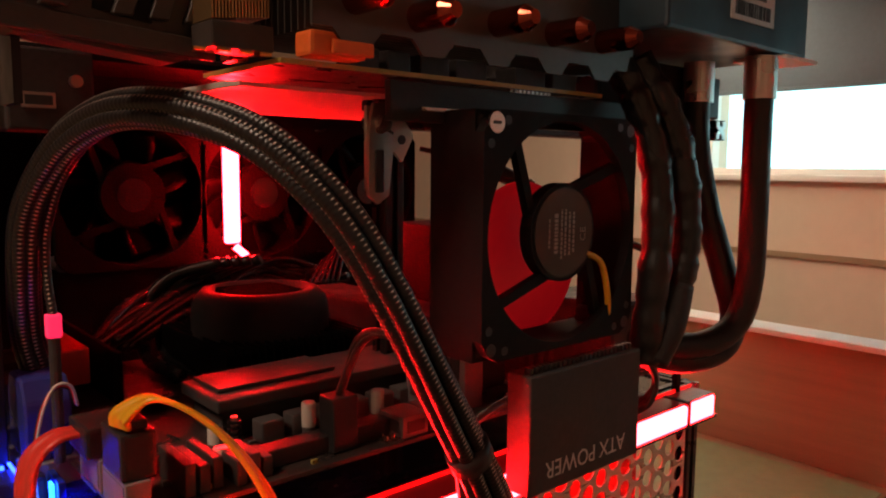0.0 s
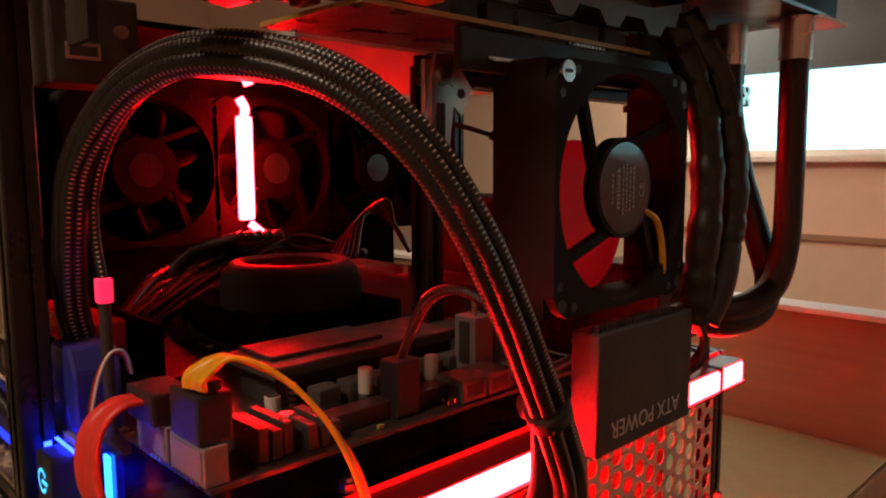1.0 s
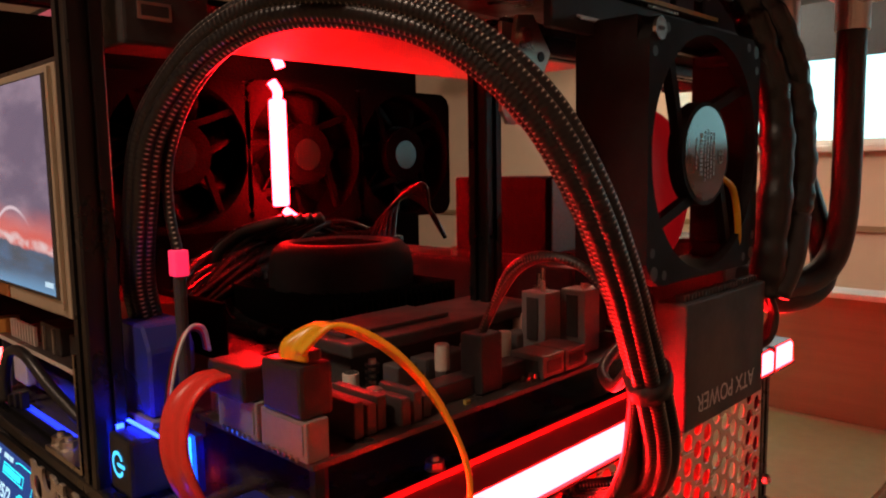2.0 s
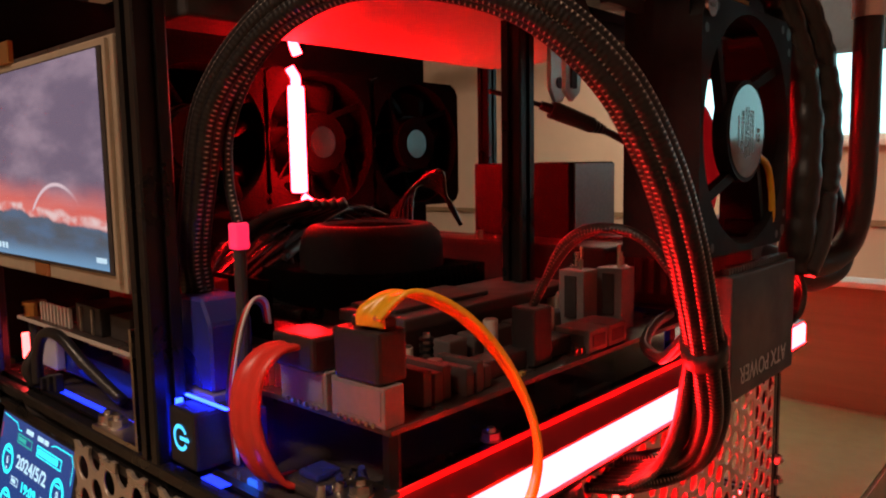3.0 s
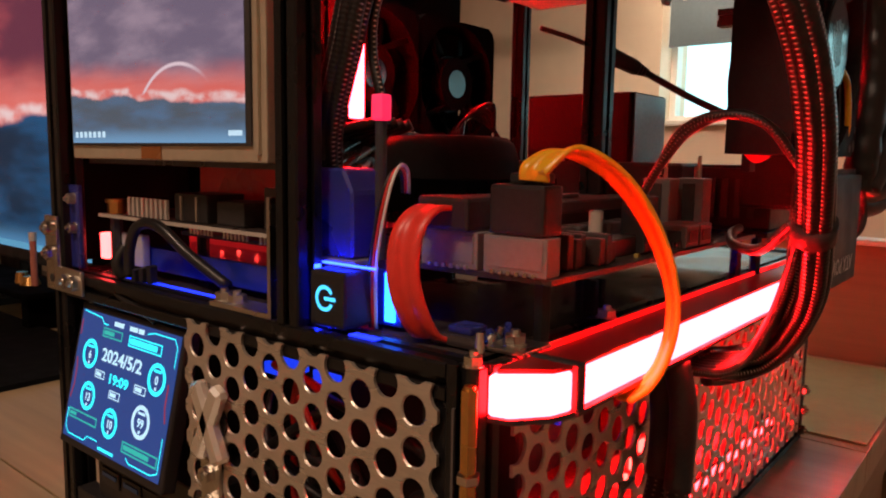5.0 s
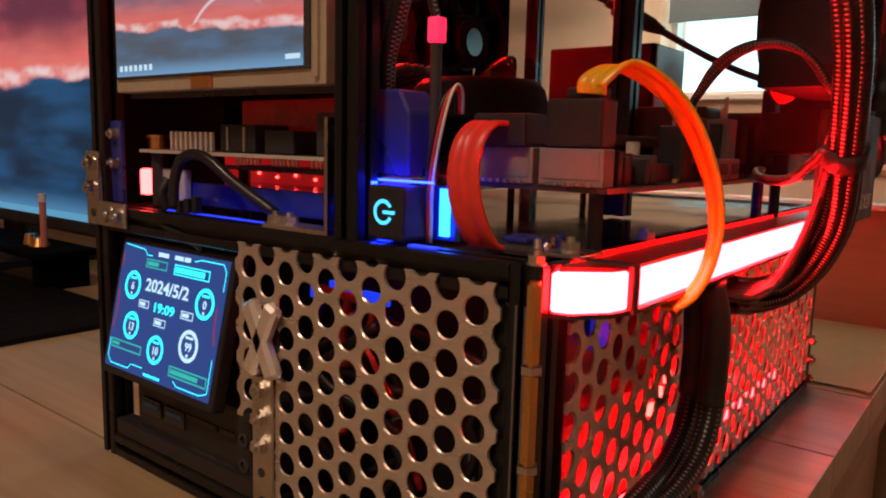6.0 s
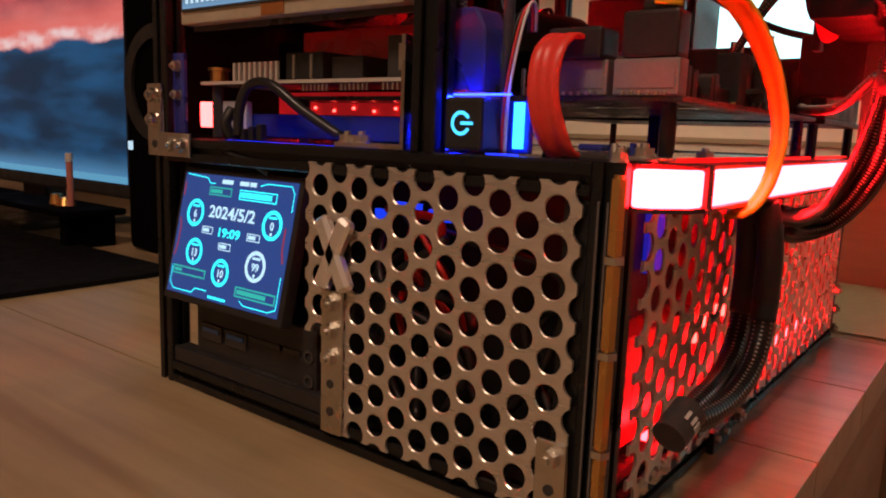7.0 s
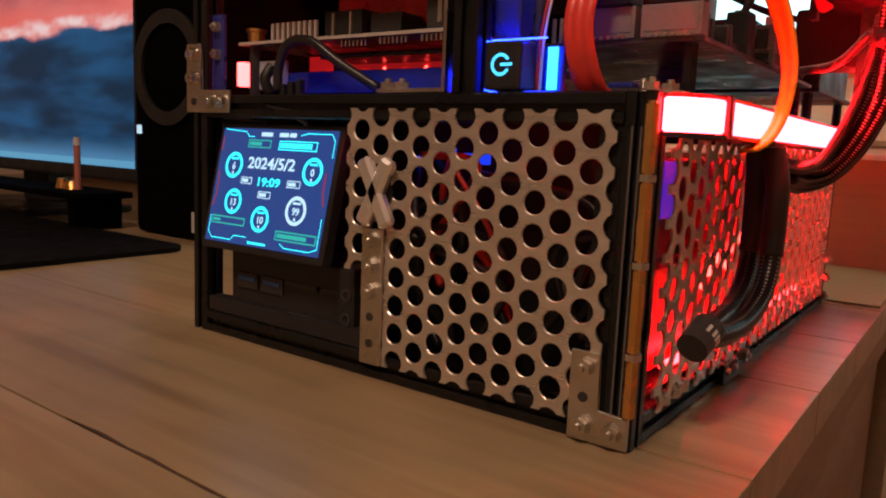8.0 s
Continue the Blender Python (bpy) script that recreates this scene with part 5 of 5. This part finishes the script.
part("plate", box(205, 306, -6, 152, 127.6, 130, 0.3), BLACK, shelf)
for x in (210, 301):
    for y in (0, 146):
        part("standoff", rod((x, y, 110.1), (x, y, 127.5), 2.4, 6), BLACK, shelf)
tall = thing("adapter_box", "dark upright box, its lit side coloured grey, behind the mainboard", "electronics", (234, 95, 130))
part("body", box(214, 254, 64.8, 126, 130.1, 195, 0.8), BLACK_MATTE, tall)
# Room light on this side, put in as a grey cover.
part("lit_side", box(215.5, 253.5, 63.9, 64.7, 131, 194.2, 0.2), LIT_SIDE_GREY, tall, "grey cover for the side that catches room light")
part("front_cover", box(213.1, 213.9, 66, 125, 131, 194.2, 0.2), BLACK_MATTE, tall)
pl = thing("loose_plug", "black plug hanging on its cable", "cable", (287, 110, 220))
part("plug", rod((271, 115, 226), (291, 100, 216.5), 5.4, 14, 4.6), BLACK_PLASTIC, pl)
part("nose", rod((266, 119, 228.4), (271, 115, 226), 2.6, 12, 3.0), BLACK_PLASTIC, pl)
for k in range(4):
    u = k / 4
    part("rib", rod((291 + 6 * u, 100 - 5.6 * u, 216.5 - 3.2 * u), (292 + 6 * u, 99.1 - 5.6 * u, 216 - 3.2 * u), 4.2 - 0.5 * k, 12), BLACK_PLASTIC, pl)
part("cord", tube([(240, 136, 236), (254, 127, 232.5), (266, 119, 228.4)], 1.5, 8), BLACK_WIRE, pl, smooth=True)
part("cord", tube([(291, 100, 216.5), (299, 93, 212), (305, 82, 205), (309, 66, 196), (311, 44, 186), (311, 22, 180)], 2.2, 8), BLACK_WIRE, pl, smooth=True)

# Dark box added to keep the space behind the mainboard dark.
blk = thing("filler_box", "dark box added to hide the bright wall behind the mainboard", "electronics", (258, 30, 130))
part("body", box(214, 300, -4, 62, 130.1, 158, 1.2), BLACK_PLASTIC, blk)
part("lid", box(216, 298, -2, 60, 158.1, 159.4, 0.4), DARK_GREY, blk)
for i in range(9):
    part("vent_slat", box(213.2, 213.9, 3 + i * 6, 6 + i * 6, 135, 153, 0.2), DARK_GREY, blk)


# ---- big braided cable bundle that arches over the mainboard ----
ARCH = [(21.5, 76, 156), (18.3, 72, 170), (16.3, 62.4, 192), (17.2, 55.4, 212), (23, 41.2, 229.5), (29.5, 25.5, 238.5), (36.4, 9, 241), (46.3, -10.3, 238), (56.5, -26.3, 230),
        (67.6, -39.6, 214), (78.2, -46.1, 194), (88.8, -48.1, 174), (100.2, -47.1, 155), (111.6, -45.2, 137.5), (122.6, -42.6, 120), (133.8, -36.2, 106), (142.4, -29.4, 96.5), (146, -21, 88.5), (139, -12.5, 85.5), (128, -8.5, 87)]
bundle = thing("cable_bundle", "thick bundle of black braided cables arching over the mainboard", "cable", (30, 40, 150))
for i in range(6):
    ph = random.Random(i).uniform(0, 6.28)
    def lay(t, i=i, ph=ph):
        spread = 1.0 + 0.55 * max(0.0, t - 0.35) / 0.65
        a = i * 2 * math.pi / 6 + 0.5 * math.sin(4 * t)
        return (spread * 2.9 * math.cos(a) + 0.4 * math.sin(9 * t + ph), spread * 3.8 * math.sin(a) + 0.4 * math.sin(7 * t + ph * 2))
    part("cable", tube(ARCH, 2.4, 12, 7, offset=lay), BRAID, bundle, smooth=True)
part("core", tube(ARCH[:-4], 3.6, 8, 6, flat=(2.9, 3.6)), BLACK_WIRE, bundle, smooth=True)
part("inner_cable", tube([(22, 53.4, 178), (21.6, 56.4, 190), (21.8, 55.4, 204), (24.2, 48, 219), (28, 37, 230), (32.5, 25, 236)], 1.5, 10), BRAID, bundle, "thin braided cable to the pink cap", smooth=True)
part("tie", tube([(108.2, -45.8, 143), (111.2, -45.3, 138)], 1, 16, 2, flat=(6.6, 7.6)), BLACK_PLASTIC, bundle, "black cable tie", smooth=True)
part("plug", prism([(56, MB + 0.4), (79, MB + 0.4), (79, MB + 20), (76, MB + 27), (60, MB + 27), (56, MB + 20)], "x", 13, 27, 0.8), CLEAR_BLUE, bundle, "bluish clear plug")
part("plug_socket", box(12, 28, 54, 80, MB - 8, MB + 0.3, 0.5), SOCKET, bundle)

# red-lit loose strands that leave the bundle above the light bar
loose = thing("cable_strands", "loose dark braided strands curling under the light bar", "cable", (130, -30, 95))
for i in range(7):
    o = (i - 3)
    part("strand", tube([(107 + o * 0.4, -42 + o * 0.3, 147), (114 + o * 0.8, -39 + o * 0.2, 131), (122 + o * 1.2, -34.5, 115), (128 + o * 1.6, -29, 102.5), (130 + o * 2.2, -23.5, 94 - abs(o) * 0.5), (124 + o * 3, -18, 90 + o * 0.4), (114 + o * 3.6, -11, 91)], 1.8, 8), BRAID_FINE, loose, smooth=True)
thin = thing("thin_cable", "thin braided twin cable looping from a mainboard plug", "cable", (115, 10, MB))
part("plug", box(92, 102, 1, 10, MB + 0.3, MB + 19, 0.8), BLACK_PLASTIC, thin)
for o in (0, 2.4):
    part("cable", tube([(97, 5, MB + 19), (97, 0, MB + 28), (96, -10 + o, MB + 40), (95, -22 + o, MB + 45), (97, -33, MB + 42), (101, -42, MB + 30)], 1.5, 8), BRAID_FINE, thin, smooth=True)
low = thing("thin_cable", "thin braided cable lying along the mainboard edge", "cable", (150, -8, MB))
part("cable", tube([(185, 0, MB + 3), (160, -5, MB + 3), (138, -13, MB + 1), (122, -27, MB + 2), (112, -39, MB + 12)], 1.9, 8), BRAID_FINE, low, smooth=True)

# pink cap on a dark stick
stick = thing("lamp_stick", "dark stick with a lit pink cap", "indicator", (22, 53, MB))
part("stick", rod((22, 53.2, MB + 0.2), (22, 53.2, 170.9), 1.8, 12), DARK_GREY, stick)
part("cap", box(19.8, 24.2, 51.0, 55.4, 171, 178.6, 0.8), LED_PINK, stick, "lit pink cap")
lw = thing("thin_wires", "loop of thin white, red and black wires", "wires", (8, 42, 111))
for i, wm in enumerate((WHITE_WIRE, RED_WIRE, BLACK_WIRE)):
    o = i * 1.3
    part("wire", tube([(15, 48 + o, 111), (13, 46 + o, 130), (15, 44 + o, 148), (19, 43.5 + o, 157.5 - o * 0.6), (24, 44.5 + o, 157 - o * 0.6), (26, 45.5 + o, 150)], 0.5, 7), wm, lw, smooth=True)

# ---- braided pair hanging before the side panel ----
drop = thing("patch_cable", "two black braided cables ending in a dark barrel", "cable", (60, -10, 10))
for run, sleeve in (([(96, -6.8, 64), (93.5, -7.2, 53), (83, -8.2, 43), (67, -9.2, 37.5), (50, -10.2, 36.5), (33, -10, 34.5)], [(92, -7, 97), (94.5, -7, 84), (96.5, -6.8, 70), (94.5, -7, 56)]),
                    ([(88, -16, 64), (85.5, -16.6, 51), (75, -16.6, 40.5), (59, -15.6, 34.5), (45, -14, 33), (32, -11.5, 33)], [(89, -13, 97), (90, -15.5, 84), (89, -16.2, 70), (86.5, -16.5, 56)])):
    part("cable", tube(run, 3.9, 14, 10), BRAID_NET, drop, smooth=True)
    part("sleeve", tube(sleeve, 4.4, 14), BLACK_PLASTIC, drop, "smooth black sleeve", smooth=True)
br = part("barrel", rod((34, -11, 36.4), (22, -9.6, 31.2), 5.4, 28, 5.2), DARK_GREY, drop, "dark grey barrel")
ax = Vector((-0.90, 0.11, -0.39)).normalized()
for i in range(6):
    u = -4.5 + i * 1.8
    side = Vector((-0.39, 0, 0.9)).normalized()
    c = Vector((28, -10.3, 33.8)) + side * u + Vector((0, -1, 0)) * (math.sqrt(5.5 ** 2 - u * u))
    nrm = (side * u + Vector((0, -1, 0)) * math.sqrt(5.5 ** 2 - u * u)).normalized()
    mt = Matrix((ax, nrm.cross(ax), nrm)).transposed().to_4x4()
    mt.translation = c
    part("print", box(-1.7, 1.7, -0.55, 0.55, -0.1, 0.1, m=mt), INK, br)

# ---- water tubes ----
cooler = thing("water_cooler", "water cooling tank with two black hoses", "water cooler", (260, -20, 274))
part("tank", box(197, 310, -52, 40, 275, 330, 1.5), material("slate_paint", (0.022, 0.044, 0.060), 0.4, 0.3, grain=0.15, grain_scale=300), cooler, "slate grey tank")
# Block added so that the space behind the hoses stays dark.
part("dark_block", box(214, 300, -10, 34, 244, 273, 2), BLACK_MATTE, cooler, "black block added for the dark mass behind the hoses")
part("plate", box(286, 318, -54, -30, 273.2, 274.8, 0.3), SILL, cooler, "pale corner plate")
lb = part("label", box(240, 276, -52.5, -52.1, 284, 297), LABEL_PAPER, cooler, "paper label with bars")
rr = random.Random(8)
x = 243.0
while x < 272:
    w = rr.choice((0.5, 0.8, 1.3))
    part("stripe", box(x, x + w, -52.75, -52.52, 286, 291.5), DARK_INK, lb)
    x += w + rr.choice((0.5, 0.8))
part("caption", box(243, 268, -52.75, -52.52, 293.5, 295), DARK_INK, lb)
T2 = [(282, -45, 274), (282, -45, 240), (283, -45, 205), (284, -44, 175), (279, -41, 156), (262, -35, 148), (240, -26, 150), (222, -14, 156)]
T1 = [(280, -17, 274), (280, -17, 240), (283, -22, 208), (287, -30, 178), (287, -36, 158), (276, -37, 145), (256, -30, 141), (234, -18, 146), (222, -6, 150)]
for path in (T1, T2):
    h = part("hose", tube(path, 6.0, 18), RUBBER, cooler, "black rubber hose", smooth=True)
    part("ferrule", rod((path[0][0], path[0][1], 256), (path[0][0], path[0][1], 274), 6.9, 28), ALU, h, "brushed metal ferrule")
part("fitting", box(212, 238, -22, 10, 140, 170, 2), BLACK_PLASTIC, cooler)

wb = thing("wire_bundle", "thick bundle of black wires beside the side fan", "cable", (230, -36, 120))
for path, ph in (([(206, -24, 268), (211, -32, 250), (216, -37, 228), (215, -40, 202), (212, -40, 174), (212, -38, 150)], 0.0), ([(214, -28, 268), (222, -38, 246), (229, -42, 220), (230, -43, 194), (225, -43, 176)], 1.3)):
    part("sleeve", tube(path, 6.2, 16, 14, radius_at=lambda t, ph=ph: 1.0 + 0.05 * math.sin(37 * t + ph) + 0.04 * math.sin(83 * t + 2 * ph)), GLOSS_SLEEVE, wb, "wrinkled black sleeve", smooth=True)
part("shrink_sleeve", tube([(226, -43, 180), (221, -43, 164), (215, -40, 150)], 6.4, 16), BLACK_PLASTIC, wb, "smooth black sleeve", smooth=True)
for i in range(7):
    part("wire", tube([(213 + (i % 3) * 2.4 - 2, -40 + i * 0.8, 151), (216 + i * 0.9, -41 + i * 0.6, 142), (214 + i * 1.5, -40 + i, 133), (211 + i, -34 + i * 0.8, 127)], 1.4, 8), BLACK_WIRE, wb, smooth=True)

# ---- graphics card on the upper deck ----
gpu = thing("graphics_card", "graphics card with copper pipes lying on the upper frame", "graphics card", (120, 20, 250))
part("board", box(62, 200, -22, 26, 252.4, 254.0, 0.2), PCB, gpu)
part("board_edge", box(61.6, 200, -22.5, -22.05, 252.5, 253.9), PCB_EDGE, gpu, "yellowish board edge")
part("board_edge", box(61.5, 61.95, -22, 26, 252.5, 253.9), PCB_EDGE, gpu, "yellowish board edge")
for i in range(14):
    part("fin", box(68, 205, -28 + i * 3.6, -27.4 + i * 3.6, 262, 290), FIN, gpu)
pts = [(66, 290), (66, 262)]
for i in range(5):
    c = 80 + i * 27
    pts += [(c - 8, 262), (c - 4, 257.5), (c + 4, 257.5), (c + 8, 262)]
pts += [(207, 262), (207, 290)]
part("end_plate", prism(pts, "y", -31.2, -30), FIN, gpu, "scalloped bright end plate")
for i, (x, z) in enumerate(((79, 270), (101, 268), (133, 270.5), (160, 270.5), (187, 271))):
    hpipe = part("heat_pipe", rod((x, -44, z), (x, 20, z), 4.2, 20), COPPER, gpu, "copper heat pipe")
    part("pipe_end", rod((x, -47.5, z), (x, -44.05, z), 2.2, 18, 4.1), COPPER, hpipe)
part("orange_plug", box(66, 84, -30, -21.8, 254.2, 261, 1.2), ORANGE, gpu, "orange plastic plug")
part("orange_tab", box(72, 85.5, -31.5, -30.05, 255, 259, 0.8), ORANGE, gpu)
for x, w in ((88, 9), (100, 9), (113, 12), (128, 14), (156, 16), (176, 14)):
    part("inductor", box(x, x + w, -18, -8, 254.1, 260.5, 0.6), DARK_GREY, gpu)
for i in range(10):
    part("chip", box(150 + i * 2.2, 151.2 + i * 2.2, -21.5, -20, 251.4, 252.3), STEEL, gpu)
shroud = bmesh.new()
prism([(2, 256), (20, 254), (40, 252), (52, 256), (62, 268), (62, 300), (-6, 300), (-6, 264)], "y", -6, 6, 1.0, bm=shroud)
sh = part("shroud", shroud, SHROUD, gpu, "dark angular plastic shroud")
for x0 in (8, 24, 33, 42):
    part("brace", prism([(x0, 262), (x0 + 5, 262), (x0 + 11, 280), (x0 + 6, 280)], "y", -8.5, -6.2, 0.3), SHROUD, sh)
part("brace", prism([(-6, 282), (62, 282), (62, 286), (-6, 286)], "y", -8.5, -6.2, 0.3), SHROUD, sh)
part("brace", prism([(-4, 256.5), (50, 253), (50, 258), (-4, 262)], "y", -8.5, -6.2, 0.3), SHROUD, sh)
part("slot_bracket", prism([(2, 240), (16, 240), (16, 262), (2, 262)], "x", 4, 6), BLACK, gpu, "slotted metal bracket")
part("small_part", box(56, 61, -6, 2, 254.2, 259, 0.5), COPPER, gpu)

# ---- beyond the case: speaker, monitor, mouse mat ----
spk = thing("speaker", "black desktop speaker beside the monitor", "speaker", (250, 515, 0))
part("body", box(175, 330, 452, 566, 0.5, 330, 8), FAR_BLACK, spk)
sp = Matrix.Translation((174.5, 509, 150)) @ Matrix.Rotation(radians(-90), 4, "Y")
part("cone_ring", ring_plate(38, 50, 48, sp, 3), BLACK_PLASTIC, spk, "dark cone ring")
part("cone", rod((175.5, 509, 150), (172, 509, 150), 36, 40, 12), FAR_BLACK, spk)
part("tweeter", ring_plate(10, 20, 36, Matrix.Translation((174.5, 509, 250)) @ Matrix.Rotation(radians(-90), 4, "Y"), 3), DARK_GREY, spk)
part("label", box(174, 174.8, 462, 476, 8, 26), LABEL_PAPER, spk, "small white label")
part("lamp", box(173, 174.8, 552, 558, 92, 100, 0.5), TASK_ICON, spk, "small pale lamp")
mon = thing("monitor", "large lit monitor showing a dusk landscape", "monitor", (200, 830, 0))
part("bezel", box(184, 205, 572, 1104, 44, 362, 3), BLACK_PLASTIC, mon, "thin black bezel")
part("screen", quad_uv([(183.6, 1098, 58), (183.6, 579, 58), (183.6, 579, 356), (183.6, 1098, 356)]), BIG_WALL, mon, "red and blue dusk picture")
part("taskbar", box(183.2, 183.5, 579.5, 1097, 58.5, 65), material("lit_taskbar", (0.01, 0.01, 0.02), 0.3, emit=(0.10, 0.32, 0.50), strength=1.0), mon)
part("neck", box(206, 230, 800, 860, 8, 180, 3), BLACK_PLASTIC, mon)
part("foot", box(150, 270, 730, 930, 0.4, 8, 2), BLACK_PLASTIC, mon)
mat_pts = []
for cx, cy, a0 in ((122, 450, -90), (122, 980, 0), (-160, 980, 90), (-160, 446, 180)):
    mat_pts += [(cx + 20 * math.cos(radians(a0 + k * 15)), cy + 20 * math.sin(radians(a0 + k * 15))) for k in range(7)]
alone("mouse_mat", prism(mat_pts, "z", 0.3, 4, 0.5), FELT, "thick black cloth mouse mat on the desk", "mouse mat")
kb = thing("stand", "low black stand before the monitor", "stand", (140, 700, 4))
part("top", box(124, 182, 580, 1000, 30, 36, 1.5), FAR_BLACK, kb)
part("leg", box(130, 176, 590, 604, 0.4, 29.9, 1), FAR_BLACK, kb)
part("leg", box(130, 176, 970, 984, 0.4, 29.9, 1), FAR_BLACK, kb)
inc = thing("stick_holder", "small brass holder with an upright pink stick", "ornament", (150, 620, 36))
part("dish", rod((150, 632, 36.2), (150, 632, 44), 9, 24, 6), BRASS, inc)
part("bead", rod((150, 650, 36.2), (150, 650, 46), 7, 20, 5), BRASS, inc)
part("stick", rod((150, 622, 36.2), (150, 622, 78), 3.0, 12), material("pink_stick", (0.6, 0.2, 0.15), 0.5), inc)
part("cap", rod((150, 622, 78.1), (150, 622, 86), 3.4, 12), LABEL_PAPER, inc)

tangle = thing("cable_tangle", "glossy black cables swept past the cooler", "cable", (110, 170, 140))
GLOSS_WIRE = material("glossy_black_wire", (0.010, 0.008, 0.008), 0.18, grain=0.1, grain_scale=300)
rnd = random.Random(21)
for i in range(9):
    o = i * 5.5
    part("cable", tube([(48 + o * 0.5, 128 + o * 0.2, 140 + rnd.uniform(0, 8)), (72 + o * 0.8, 150, 152 + rnd.uniform(0, 8)), (100 + o, 166 + rnd.uniform(-5, 5), 163 + rnd.uniform(-3, 6)), (132 + o, 172, 169 + rnd.uniform(-4, 4)), (168 + o * 0.9, 168 + rnd.uniform(-6, 6), 160)], rnd.uniform(2.0, 3.2), 9), GLOSS_WIRE, tangle, smooth=True)
rear = thing("cable_tangle", "thin black wires looping beside the dark box", "cable", (225, 160, 160))
for i in range(6):
    part("wire", tube([(176 + i * 4, 158, 158), (196 + i * 3, 168, 172 + i * 2.2), (214, 166 - i * 3, 184 + i * 1.5), (222, 154, 176), (230, 150, 160)], 1.3, 8), GLOSS_WIRE, rear, smooth=True)
posts = thing("standoff_pair", "bright threaded studs on the mainboard", "studs", (175, 87, MB))
for x, y, h in ((172, 88, 34), (180, 84, 31), (150, 22, 30), (166, 12, 29)):
    s = part("stud", rod((x, y, MB + 0.2), (x, y, MB + h), 1.5, 12), STEEL, posts)
    part("nut", rod((x, y, MB + h - 8), (x, y, MB + h - 5), 3.0, 6), STEEL, s)
arm = thing("profile_stub", "slotted aluminium profile with a bare sawn end", "metal profile", (318, 10, 240))
part("profile", beam((313, -8, 240), (313, 60, 240)), BLACK, arm)
part("sawn_end", prism([(x * 1.0, z) for x, z in ((313.6, 240.6), (316.6, 240.6), (316.6, 243), (319.4, 243), (319.4, 240.6), (322.4, 240.6), (322.4, 243.6), (320, 245), (322.4, 246.4), (322.4, 249.4), (319.4, 249.4), (319.4, 247), (316.6, 247), (316.6, 249.4), (313.6, 249.4), (313.6, 246.4), (316, 245), (313.6, 243.6))], "y", -8.8, -8.1), ALU, arm, "bare metal end")
part("black_block", box(296, 312.6, -10, 20, 250, 270, 1), BLACK_PLASTIC, arm)
sidebits = thing("frame_block", "dark drilled block under the graphics card", "bracket", (24, 50, 225))
part("block", box(14, 40, 62, 84, 236, 262, 1), DARK_GREY, sidebits)
part("slot_rim", box(18, 28, 61.2, 61.9, 243, 248, 0.3), STEEL, sidebits)
part("slot", box(19, 27, 60.9, 61.15, 244, 247), DARK_INK, sidebits)
part("side_screw", rod((34, 59.5, 252), (34, 61.9, 252), 2.0, 12), STEEL, sidebits)

part("shroud_window", prism([(20, 263), (34, 261), (40, 281), (22, 281)], "y", -6.6, -6.1), BLACK_MATTE, sh)
part("shroud_rib", prism([(-3, 264), (14, 262), (15, 265), (-1, 267), (-1, 278), (-3, 278)], "y", -9.5, -8.6, 0.2), SHROUD, sh)
for i in range(18):
    part("gold_fin", box(44 + i * 0.9, 44.5 + i * 0.9, -20, -8.6, 262 + i * 0.12, 270), GOLD_FIN, gpu)
part("fin_cover", box(43.5, 60.5, -21, -8.4, 255, 261.6, 0.4), SHROUD, gpu)
for x, y in ((40, -18), (46, -19), (52, -19.5), (57, -20)):
    part("contact", box(x, x + 3.4, y, y + 1.6, 254.1, 255.0), GOLD, gpu)
